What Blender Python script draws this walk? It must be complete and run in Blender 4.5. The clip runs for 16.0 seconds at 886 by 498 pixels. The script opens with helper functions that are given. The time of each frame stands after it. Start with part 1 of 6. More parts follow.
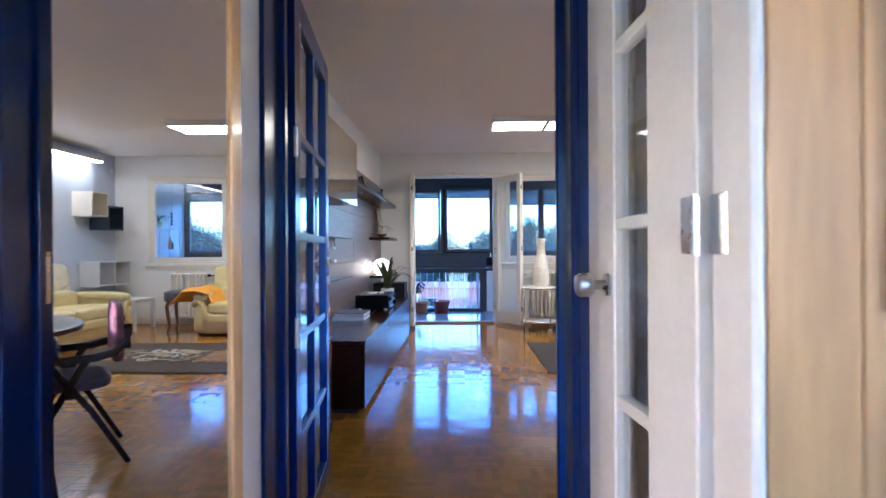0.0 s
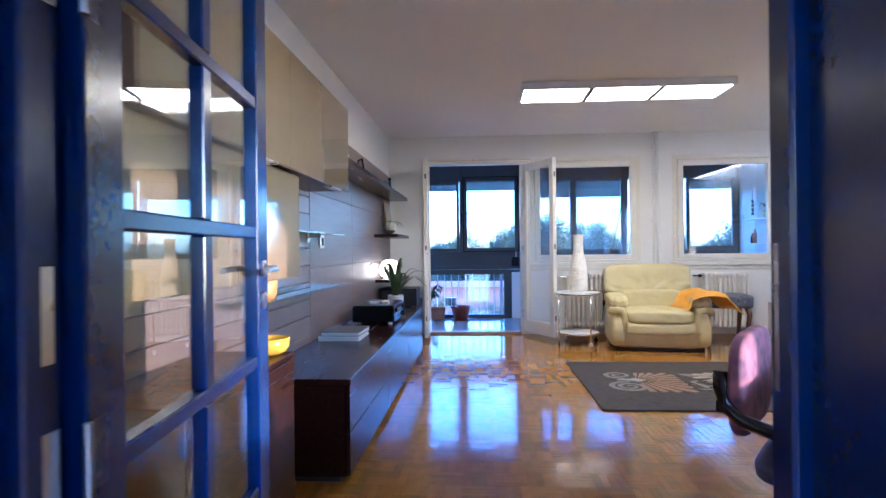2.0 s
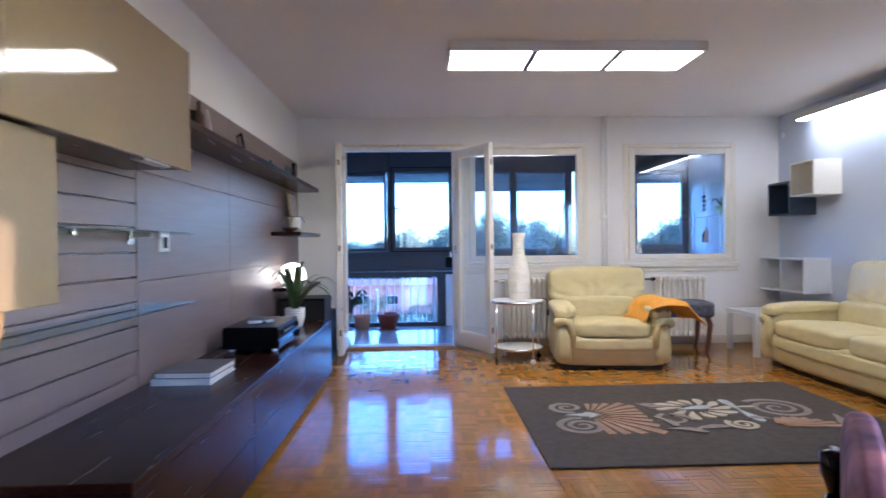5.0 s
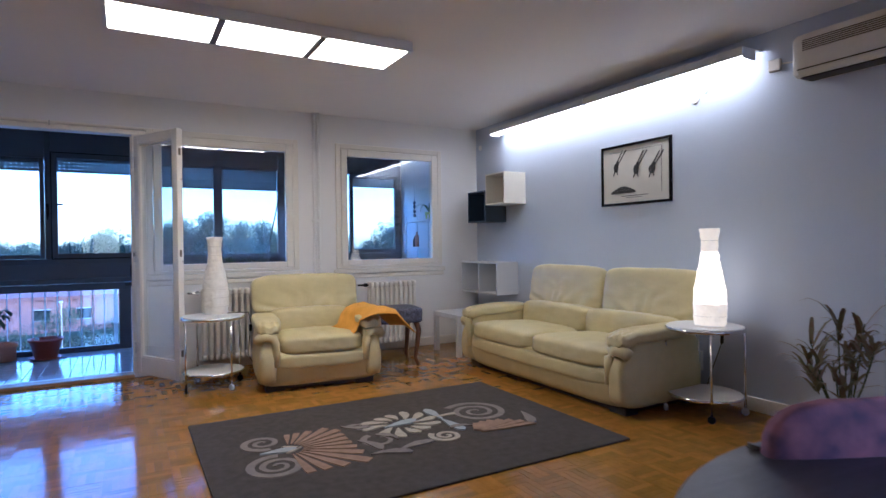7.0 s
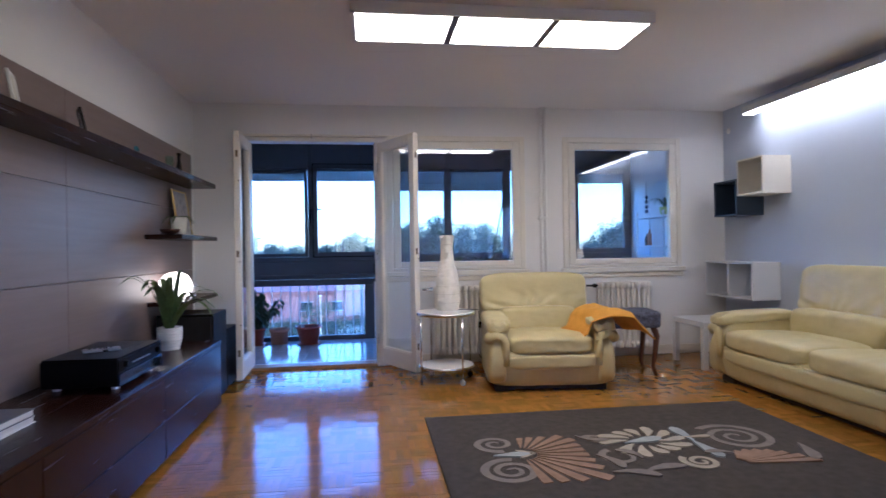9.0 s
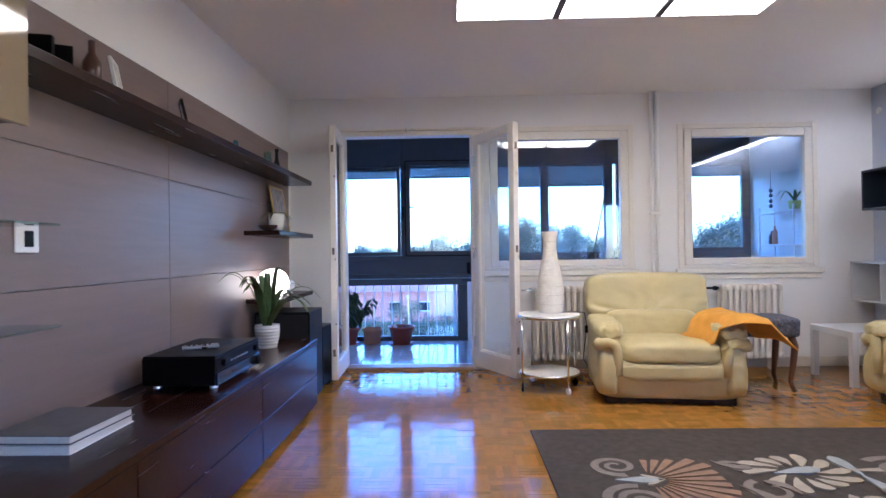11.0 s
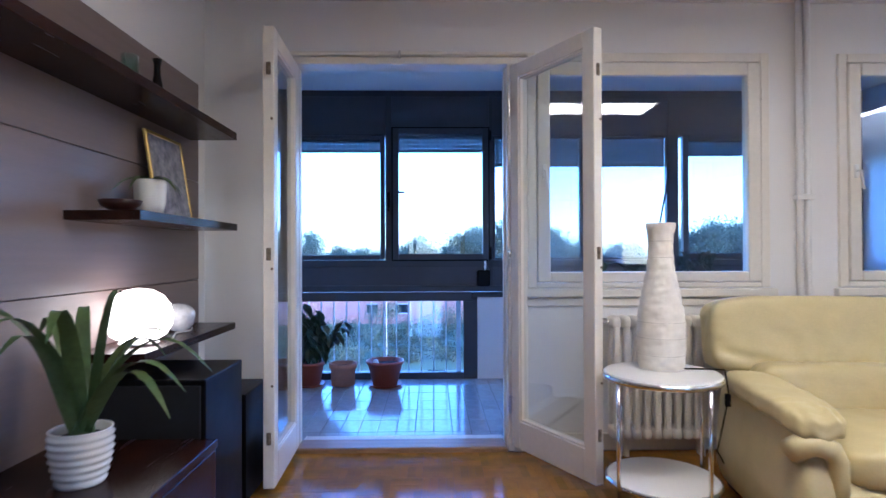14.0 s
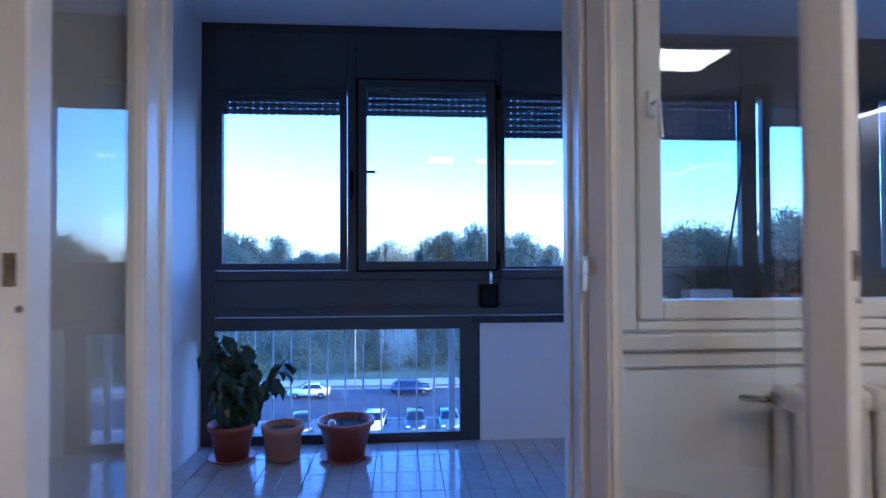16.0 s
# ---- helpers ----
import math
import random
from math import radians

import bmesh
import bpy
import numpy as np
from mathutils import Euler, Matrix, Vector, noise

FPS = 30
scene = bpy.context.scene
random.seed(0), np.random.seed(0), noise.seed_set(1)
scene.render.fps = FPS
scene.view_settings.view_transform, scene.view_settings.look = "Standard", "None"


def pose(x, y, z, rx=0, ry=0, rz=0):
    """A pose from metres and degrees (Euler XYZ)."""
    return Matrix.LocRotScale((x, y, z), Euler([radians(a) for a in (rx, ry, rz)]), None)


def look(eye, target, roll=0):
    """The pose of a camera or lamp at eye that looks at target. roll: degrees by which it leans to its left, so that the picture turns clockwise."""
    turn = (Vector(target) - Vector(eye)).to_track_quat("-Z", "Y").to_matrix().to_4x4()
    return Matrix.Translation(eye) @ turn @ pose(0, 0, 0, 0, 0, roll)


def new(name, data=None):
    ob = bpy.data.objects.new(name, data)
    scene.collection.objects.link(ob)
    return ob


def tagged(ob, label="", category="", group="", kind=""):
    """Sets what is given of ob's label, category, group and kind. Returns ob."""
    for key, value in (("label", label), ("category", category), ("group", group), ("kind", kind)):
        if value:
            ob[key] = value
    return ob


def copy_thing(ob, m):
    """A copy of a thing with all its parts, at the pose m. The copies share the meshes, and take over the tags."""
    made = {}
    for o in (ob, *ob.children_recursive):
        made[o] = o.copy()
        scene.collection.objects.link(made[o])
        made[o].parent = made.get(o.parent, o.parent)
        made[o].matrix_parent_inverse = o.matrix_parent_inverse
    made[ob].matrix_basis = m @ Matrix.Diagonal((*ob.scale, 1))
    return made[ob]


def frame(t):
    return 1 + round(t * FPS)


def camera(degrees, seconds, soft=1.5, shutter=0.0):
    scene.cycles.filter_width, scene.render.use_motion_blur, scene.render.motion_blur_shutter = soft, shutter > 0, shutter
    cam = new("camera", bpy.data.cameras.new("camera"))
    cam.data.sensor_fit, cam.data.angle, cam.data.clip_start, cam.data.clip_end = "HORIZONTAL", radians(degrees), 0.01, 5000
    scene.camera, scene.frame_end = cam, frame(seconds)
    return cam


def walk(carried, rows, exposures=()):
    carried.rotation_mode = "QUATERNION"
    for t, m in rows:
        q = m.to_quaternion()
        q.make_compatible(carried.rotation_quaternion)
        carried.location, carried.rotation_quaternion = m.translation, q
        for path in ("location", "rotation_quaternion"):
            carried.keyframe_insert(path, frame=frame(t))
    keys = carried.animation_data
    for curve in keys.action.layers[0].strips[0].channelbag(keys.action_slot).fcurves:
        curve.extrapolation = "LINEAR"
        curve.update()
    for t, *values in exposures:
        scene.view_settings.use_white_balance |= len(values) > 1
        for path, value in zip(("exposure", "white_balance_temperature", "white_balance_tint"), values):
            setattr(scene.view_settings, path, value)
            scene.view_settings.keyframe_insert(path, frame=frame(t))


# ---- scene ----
cam = camera(76.0, 16.0, shutter=0.5)
PATH = [
    (0, (0.211, 0.66, 1.15), (0.153, 2.659, 1.152), -0.3),
    (0.5, (0.234, 1.028, 1.152), (0.157, 3.027, 1.152), -0.4),
    (1, (0.217, 1.327, 1.151), (0.122, 3.325, 1.153), -0.5),
    (1.5, (0.171, 1.646, 1.152), (0.056, 3.643, 1.156), -0.6),
    (2, (0.185, 1.872, 1.148), (0.057, 3.868, 1.147), -0.6),
    (2.5, (0.244, 2.123, 1.163), (0.103, 4.118, 1.162), -0.7),
    (3, (0.266, 2.305, 1.138), (0.122, 4.3, 1.139), -0.7),
    (3.2, (0.266, 2.395, 1.144), (0.122, 4.389, 1.145), -0.7),
    (5.3, (0.449, 3.062, 1.187), (0.649, 5.052, 1.171), -0.6),
    (5.5, (0.504, 3.105, 1.193), (0.848, 5.075, 1.181), -0.7),
    (6, (0.568, 3.106, 1.201), (1.266, 4.98, 1.186), -0.6),
    (6.5, (0.598, 3.216, 1.201), (1.53, 4.986, 1.184), -0.6),
    (7, (0.694, 3.429, 1.21), (1.668, 5.175, 1.194), -0.7),
    (7.5, (0.719, 3.64, 1.234), (1.637, 5.416, 1.214), -0.9),
    (7.8, (0.715, 3.694, 1.211), (1.496, 5.535, 1.207), -0.4),
    (8, (0.684, 3.714, 1.196), (1.361, 5.595, 1.186), -0.8),
    (8.5, (0.668, 3.695, 1.176), (1.103, 5.647, 1.175), -0.9),
    (9, (0.674, 3.677, 1.176), (0.932, 5.661, 1.176), -0.9),
    (9.5, (0.649, 3.67, 1.162), (0.74, 5.667, 1.167), -0.9),
    (10, (0.618, 3.704, 1.141), (0.567, 5.703, 1.152), -1.0),
    (12.5, (0.456, 4.899, 1.157), (0.446, 6.899, 1.165), -0.3),
    (13, (0.383, 5.314, 1.168), (0.39, 7.314, 1.18), -0.3),
    (13.5, (0.341, 5.777, 1.153), (0.37, 7.777, 1.164), -0.3),
    (14, (0.308, 6.157, 1.163), (0.343, 8.157, 1.177), -0.2),
    (14.5, (0.253, 6.569, 1.179), (0.33, 8.567, 1.193), -0.2),
    (15, (0.247, 7.028, 1.188), (0.363, 9.024, 1.202), -0.2),
    (15.5, (0.252, 7.412, 1.186), (0.377, 9.408, 1.202), -0.4),
    (16, (0.218, 7.821, 1.179), (0.359, 9.816, 1.209), -0.2),
]
EXPOSURES = [(0.0, 3.0, 4600, 28), (1.0, 2.7, 4400, 27), (2.0, 3.1, 4420, 28), (3.0, 3.3, 4450, 28), (5.5, 2.8, 4500, 30), (7.0, 2.4, 4520, 31), (9.0, 2.4, 4570, 33), (10.0, 2.75, 4570, 33), (12.5, 2.95, 4580, 33), (14.0, 2.75, 4520, 32), (16.0, 2.15, 4480, 35)]
walk(cam, [(t, look(eye, target, roll)) for t, eye, target, roll in PATH], EXPOSURES)

# ---- light ----
world = bpy.data.worlds.new("world")
scene.world = world
world.use_nodes = True
wn = world.node_tree.nodes
sky = wn.new("ShaderNodeTexSky")
sky.sky_type = "NISHITA"
sky.sun_disc = False
sky.sun_elevation = radians(9)
sky.sun_rotation = radians(113)
sky.dust_density = 1.0
sky.ozone_density = 1.0
# Multiplies the sky colour so that daylight comes out bluer and brighter.
sky_tint = wn.new("ShaderNodeMix")
sky_tint.data_type, sky_tint.blend_type = "RGBA", "MULTIPLY"
sky_tint.inputs["Factor"].default_value = 1.0
sky_tint.inputs["B"].default_value = (1.15, 1.72, 2.62, 1)
world.node_tree.links.new(sky.outputs["Color"], sky_tint.inputs["A"])
world.node_tree.links.new(sky_tint.outputs["Result"], wn["Background"].inputs["Color"])
wn["Background"].inputs["Strength"].default_value = 0.15
sun_data = bpy.data.lights.new("sun", "SUN")
sun_data.energy, sun_data.angle, sun_data.color = 1.2, radians(0.5), (1.0, 0.68, 0.36)
sun = new("sun", sun_data)
sun.matrix_world = look((0, 0, 0), (-0.905, 0.39, -0.155))

# ---- materials ----
MATS = {}


def mat(name, color, rough=0.5, metal=0.0, var=0.08, scale=6.0, grain=60.0, bump=0.02, spec=0.5, coat=0.0, stretch=(1, 1, 1), emit=None, rand=0.0, trans=0.0, tint2=None):
    """A node material: base colour with broad stains and fine grain, both also in roughness and bump."""
    if name in MATS:
        return MATS[name]
    m = bpy.data.materials.new(name)
    m.use_nodes = True
    nt = m.node_tree
    n, l = nt.nodes, nt.links
    b = n["Principled BSDF"]
    tc = n.new("ShaderNodeTexCoord")
    mp = n.new("ShaderNodeMapping")
    mp.inputs["Scale"].default_value = stretch
    l.new(tc.outputs["Object"], mp.inputs["Vector"])
    big = n.new("ShaderNodeTexNoise")
    big.inputs["Scale"].default_value = scale
    big.inputs["Detail"].default_value = 4
    fine = n.new("ShaderNodeTexNoise")
    fine.inputs["Scale"].default_value = grain
    fine.inputs["Detail"].default_value = 3
    l.new(mp.outputs["Vector"], big.inputs["Vector"])
    l.new(mp.outputs["Vector"], fine.inputs["Vector"])
    mix = n.new("ShaderNodeMix")
    mix.data_type = "RGBA"
    c = Vector(color)
    other = Vector(tint2) if tint2 else c * (1 - 2.2 * var)
    mix.inputs["A"].default_value = (*(c * (1 + var)), 1)
    mix.inputs["B"].default_value = (*other, 1)
    add = n.new("ShaderNodeMath")
    add.operation = "MULTIPLY_ADD"
    add.inputs[1].default_value = 0.4
    l.new(fine.outputs["Fac"], add.inputs[0])
    half = n.new("ShaderNodeMath")
    half.operation = "MULTIPLY"
    half.inputs[1].default_value = 0.6
    l.new(big.outputs["Fac"], half.inputs[0])
    l.new(half.outputs[0], add.inputs[2])
    ramp = n.new("ShaderNodeMapRange")
    ramp.inputs["From Min"].default_value = 0.3
    ramp.inputs["From Max"].default_value = 0.7
    l.new(add.outputs[0], ramp.inputs["Value"])
    l.new(ramp.outputs["Result"], mix.inputs["Factor"])
    last = mix.outputs["Result"]
    if rand:
        info = n.new("ShaderNodeObjectInfo")
        hsv = n.new("ShaderNodeHueSaturation")
        mr = n.new("ShaderNodeMapRange")
        mr.inputs["To Min"].default_value = 1 - rand
        mr.inputs["To Max"].default_value = 1 + rand
        l.new(info.outputs["Random"], mr.inputs["Value"])
        l.new(mr.outputs["Result"], hsv.inputs["Value"])
        l.new(last, hsv.inputs["Color"])
        last = hsv.outputs["Color"]
    l.new(last, b.inputs["Base Color"])
    rr = n.new("ShaderNodeMapRange")
    rr.inputs["To Min"].default_value = max(0.01, rough * 0.85)
    rr.inputs["To Max"].default_value = min(1.0, rough * 1.15)
    l.new(big.outputs["Fac"], rr.inputs["Value"])
    l.new(rr.outputs["Result"], b.inputs["Roughness"])
    b.inputs["Metallic"].default_value = metal
    b.inputs["Specular IOR Level"].default_value = spec
    b.inputs["Coat Weight"].default_value = coat
    b.inputs["Coat Roughness"].default_value = 0.06
    b.inputs["Transmission Weight"].default_value = trans
    if bump:
        bp = n.new("ShaderNodeBump")
        bp.inputs["Strength"].default_value = min(1.0, bump * 10)
        bp.inputs["Distance"].default_value = 0.002
        l.new(add.outputs[0], bp.inputs["Height"])
        l.new(bp.outputs["Normal"], b.inputs["Normal"])
    if emit:
        b.inputs["Emission Color"].default_value = (*emit[:3], 1)
        b.inputs["Emission Strength"].default_value = emit[3]
    MATS[name] = m
    return m


def glass_mat(name, rough=0.0, color=(1, 1, 1), thin=True):
    m = bpy.data.materials.new(name)
    m.use_nodes = True
    nt = m.node_tree
    n, l = nt.nodes, nt.links
    out = n["Material Output"]
    n.remove(n["Principled BSDF"])
    tr = n.new("ShaderNodeBsdfTransparent")
    tr.inputs["Color"].default_value = (*color, 1)
    gl = n.new("ShaderNodeBsdfGlossy")
    gl.inputs["Roughness"].default_value = rough
    lw = n.new("ShaderNodeLayerWeight")
    lw.inputs["Blend"].default_value = 0.5
    pw = n.new("ShaderNodeMath")
    pw.operation = "POWER"
    pw.inputs[1].default_value = 4.0
    sc = n.new("ShaderNodeMath")
    sc.operation = "MULTIPLY_ADD"
    sc.inputs[1].default_value, sc.inputs[2].default_value = 0.9, 0.08
    l.new(lw.outputs["Facing"], pw.inputs[0])
    l.new(pw.outputs[0], sc.inputs[0])
    mx = n.new("ShaderNodeMixShader")
    l.new(sc.outputs[0], mx.inputs["Fac"])
    l.new(tr.outputs[0], mx.inputs[1])
    l.new(gl.outputs[0], mx.inputs[2])
    l.new(mx.outputs[0], out.inputs["Surface"])
    return m


GLASS = glass_mat("window_glass", 0.0, (0.93, 0.96, 0.97))
WALL = mat("white_wall_paint", (0.83, 0.82, 0.80), 0.7, var=0.015, scale=1.5, grain=120, bump=0.02)
WALL_BLUE = mat("pale_blue_wall_paint", (0.52, 0.57, 0.68), 0.65, var=0.02, scale=1.5, grain=120, bump=0.02)
CEIL = mat("ceiling_paint", (0.88, 0.86, 0.84), 0.8, var=0.015, scale=1.0, grain=150, bump=0.02)
CREAM = mat("old_cream_paint", (0.80, 0.76, 0.67), 0.35, var=0.03, scale=5, grain=40, bump=0.006)
BLUE = mat("deep_blue_gloss_paint", (0.0015, 0.016, 0.098), 0.22, var=0.1, scale=8, grain=60, bump=0.02)
WENGE = mat("dark_wenge_veneer", (0.024, 0.0075, 0.0045), 0.26, spec=0.22, var=0.25, scale=3, grain=30, bump=0.03, stretch=(12, 1, 12))
TAUPE = mat("taupe_wall_panel", (0.205, 0.155, 0.14), 0.36, var=0.045, scale=3, grain=40, bump=0.010, stretch=(12, 0.7, 12))
BEIGE = mat("glossy_beige_lacquer", (0.255, 0.195, 0.115), 0.06, var=0.02, scale=3, grain=40, bump=0.0, coat=0.6)
LEATHER = mat("cream_leather", (0.60, 0.515, 0.25), 0.36, var=0.06, scale=7, grain=140, bump=0.06)
DARKALU = mat("dark_bronze_aluminium", (0.046, 0.042, 0.044), 0.42, var=0.08, scale=6, grain=80, bump=0.01)
RUG = mat("charcoal_rug_pile", (0.054, 0.043, 0.034), 0.95, var=0.15, scale=20, grain=400, bump=0.1)
PARQUET = mat("oak_parquet", (0.34, 0.17, 0.04), 0.2, var=0.16, scale=9, grain=40, bump=0.012, coat=0.7, rand=0.22)
JOINT = mat("parquet_joint", (0.10, 0.05, 0.025), 0.5)
TILE = mat("pale_balcony_tile", (0.62, 0.62, 0.62), 0.15, var=0.05, scale=8, grain=60, bump=0.01, rand=0.06)
GROUT = mat("tile_grout", (0.22, 0.22, 0.22), 0.9)
LAMP = mat("led_panel_diffuser", (0.9, 0.9, 0.9), 0.5, bump=0, emit=(1.0, 0.80, 0.41, 4.1))
TUBE = mat("tube_diffuser", (0.9, 0.9, 0.9), 0.5, bump=0, emit=(1.0, 0.87, 0.55, 3.0))
WHITE = mat("white_lacquer", (0.80, 0.80, 0.79), 0.3, var=0.02, scale=4, grain=60, bump=0.01)
METAL = mat("brushed_nickel", (0.62, 0.60, 0.57), 0.28, metal=1.0, var=0.05, scale=10, grain=100, bump=0.01)
BLACK = mat("black_plastic", (0.003, 0.003, 0.004), 0.4, spec=0.12, var=0.1, scale=10, grain=100, bump=0.02)

# ---- mesh helpers ----


def box(bm, x0, x1, y0, y1, z0, z1, bevel=0.0, seg=1):
    r = bmesh.ops.create_cube(bm, size=1.0)
    vs = r["verts"]
    bmesh.ops.transform(bm, matrix=Matrix.Translation(((x0 + x1) / 2, (y0 + y1) / 2, (z0 + z1) / 2)) @ Matrix.Diagonal((x1 - x0, y1 - y0, z1 - z0, 1)), verts=vs)
    if bevel:
        es = list({e for v in vs for e in v.link_edges})
        bmesh.ops.bevel(bm, geom=es, offset=bevel, segments=seg, affect="EDGES", profile=0.5)
    return bm


def boxes(*specs, bevel=0.0, seg=1):
    bm = bmesh.new()
    for s in specs:
        box(bm, *s, bevel=bevel, seg=seg)
    return bm


def finish(name, bm, material, smooth=False):
    me = bpy.data.meshes.new(name)
    bm.to_mesh(me)
    bm.free()
    me.materials.append(material)
    if smooth:
        me.shade_smooth()
    return me


def thing(name, label, category, at=None, group="", kind=""):
    """An Empty at a thing's base, that parents its parts."""
    ob = new(name)
    ob.empty_display_size = 0.1
    if at is not None:
        ob.matrix_world = at
    return tagged(ob, label, category, group, kind)


def part(name, bm, material, parent, label="", smooth=False, at=None):
    ob = new(name, finish(name, bm, material, smooth))
    if parent is not None:
        ob.parent = parent
    if at is not None:
        ob.matrix_basis = at
    if label:
        tagged(ob, label)
    return ob


def solid(name, bm, material, label, category, kind="", group="", smooth=False, at=None):
    """A thing of one mesh."""
    ob = part(name, bm, material, None, "", smooth, at)
    return tagged(ob, label, category, group, kind)


def structure(name, bm, material, label="", smooth=False):
    return solid(name, bm, material, label, "", "structure", smooth=smooth)


def lathe(profile, seg=24, cap=True):
    """A turned body from (radius, z) pairs."""
    bm = bmesh.new()
    rings = []
    for r, z in profile:
        rings.append([bm.verts.new((r * math.cos(a), r * math.sin(a), z)) for a in (2 * math.pi * i / seg for i in range(seg))])
    for a, b in zip(rings, rings[1:]):
        for i in range(seg):
            j = (i + 1) % seg
            bm.faces.new((a[i], a[j], b[j], b[i]))
    if cap:
        bm.faces.new(rings[0][::-1])
        bm.faces.new(rings[-1])
    return bm


def tube(bm, pts, r, seg=8, taper=None):
    """A round bar along points."""
    pts = [Vector(p) for p in pts]
    rings = []
    for i, p in enumerate(pts):
        d = (pts[min(i + 1, len(pts) - 1)] - pts[max(i - 1, 0)]).normalized()
        side = d.cross(Vector((0, 0, 1)) if abs(d.z) < 0.9 else Vector((1, 0, 0))).normalized()
        up = side.cross(d)
        rr = r if taper is None else r + (taper - r) * i / (len(pts) - 1)
        rings.append([bm.verts.new(p + rr * (math.cos(a) * side + math.sin(a) * up)) for a in (2 * math.pi * k / seg for k in range(seg))])
    for a, b in zip(rings, rings[1:]):
        for k in range(seg):
            j = (k + 1) % seg
            bm.faces.new((a[k], a[j], b[j], b[k]))
    bm.faces.new(rings[0][::-1])
    bm.faces.new(rings[-1])
    bmesh.ops.recalc_face_normals(bm, faces=bm.faces)
    return bm



def rounded(bm, x0, x1, y0, y1, z0, z1, p=5.0, n=10, wrinkle=0.0, seed=0.0):
    """A puffed, round-edged block (a cube grid pressed to a superellipsoid)."""
    c = Vector(((x0 + x1) / 2, (y0 + y1) / 2, (z0 + z1) / 2))
    hd = Vector(((x1 - x0) / 2, (y1 - y0) / 2, (z1 - z0) / 2))
    seen = {}

    def vert(v):
        key = (round(v[0], 4), round(v[1], 4), round(v[2], 4))
        if key not in seen:
            s = sum(abs(a) ** p for a in v) ** (1 / p)
            q = Vector((v[0] / s * hd.x, v[1] / s * hd.y, v[2] / s * hd.z)) + c
            if wrinkle:
                k = noise.noise(Vector((q.x * 9 + seed, q.y * 9, q.z * 14))) + 0.5 * noise.noise(Vector((q.x * 25, q.y * 22 + seed, q.z * 30)))
                q += (q - c).normalized() * wrinkle * k
            seen[key] = bm.verts.new(q)
        return seen[key]

    g = [math.tan((2 * i / n - 1) * math.pi / 4) for i in range(n + 1)]
    for axis in range(3):
        for side in (-1, 1):
            for i in range(n):
                for j in range(n):
                    vs = []
                    for a, b in ((g[i], g[j]), (g[i + 1], g[j]), (g[i + 1], g[j + 1]), (g[i], g[j + 1])):
                        v = [0, 0, 0]
                        v[axis], v[(axis + 1) % 3], v[(axis + 2) % 3] = side, a, b
                        vs.append(vert(v))
                    bm.faces.new(vs if side > 0 else vs[::-1])
    return bm


def puff(*specs, **kw):
    bm = bmesh.new()
    for s in specs:
        rounded(bm, *s, **kw)
    return bm


def shaped(bm, bend):
    """Moves every vertex of a body by bend(position)."""
    for v in bm.verts:
        v.co += Vector(bend(v.co))
    return bm


def ease(a, b, x):
    u = min(1.0, max(0.0, (x - a) / (b - a)))
    return u * u * (3 - 2 * u)


def disc(r, z0, z1, seg=40, bevel=0.006):
    return lathe([(r - bevel, z0), (r, z0 + bevel), (r, z1 - bevel), (r - bevel, z1)], seg)


def sheet(bm, pts, z0, z1):
    """A flat plate with the outline pts, from z0 to z1."""
    lo = [bm.verts.new((x, y, z0)) for x, y in pts]
    hi = [bm.verts.new((x, y, z1)) for x, y in pts]
    bm.faces.new(hi)
    bm.faces.new(lo[::-1])
    for i in range(len(pts)):
        j = (i + 1) % len(pts)
        bm.faces.new((lo[i], lo[j], hi[j], hi[i]))
    bmesh.ops.recalc_face_normals(bm, faces=bm.faces)
    return bm


def strip_leaf(bm, base, az, length, rise, droop, width, seg=7, fold=0.25):
    """One long arching leaf."""
    d = Vector((math.cos(az), math.sin(az), 0))
    s = Vector((-math.sin(az), math.cos(az), 0))
    rows = []
    for i in range(seg + 1):
        u = i / seg
        p = Vector(base) + d * (length * u) + Vector((0, 0, rise * math.sin(min(1.0, u * 1.15) * math.pi * 0.5) - droop * u * u))
        w = width * (1 - u) ** 0.6 * (0.55 + 0.9 * min(u * 3, 0.5)) + 0.0008
        rows.append((bm.verts.new(p - s * w + Vector((0, 0, w * fold))), bm.verts.new(p), bm.verts.new(p + s * w + Vector((0, 0, w * fold)))))
    for a, b in zip(rows, rows[1:]):
        bm.faces.new((a[0], a[1], b[1], b[0]))
        bm.faces.new((a[1], a[2], b[2], b[1]))
    return bm


def oval_leaf(bm, c, n, up, length, width):
    """One broad leaf of six faces, bent along its rib."""
    n = Vector(n).normalized()
    a = Vector(up)
    a = (a - n * a.dot(n)).normalized()
    s = n.cross(a)
    c = Vector(c)
    rib = [bm.verts.new(c + a * length * u - n * length * 0.25 * u * u) for u in (0, 0.35, 0.7, 1.0)]
    lt = [bm.verts.new(c + a * length * u + s * width * w + n * width * 0.15) for u, w in ((0.3, 0.5), (0.68, 0.42))]
    rt = [bm.verts.new(c + a * length * u - s * width * w + n * width * 0.15) for u, w in ((0.3, 0.5), (0.68, 0.42))]
    for q in ((rib[0], rib[1], lt[0]), (rib[1], rib[2], lt[1], lt[0]), (rib[2], rib[3], lt[1]), (rib[1], rib[0], rt[0]), (rib[2], rib[1], rt[0], rt[1]), (rib[3], rib[2], rt[1])):
        bm.faces.new(q)
    return bm


def text_on(name, body, size, material, parent, at):
    cu = bpy.data.curves.new(name, "FONT")
    cu.body, cu.size, cu.extrude = body, size, 0.0005
    cu.align_x = "CENTER"
    cu.materials.append(material)
    ob = new(name, cu)
    ob.parent = parent
    ob.matrix_basis = at
    return ob


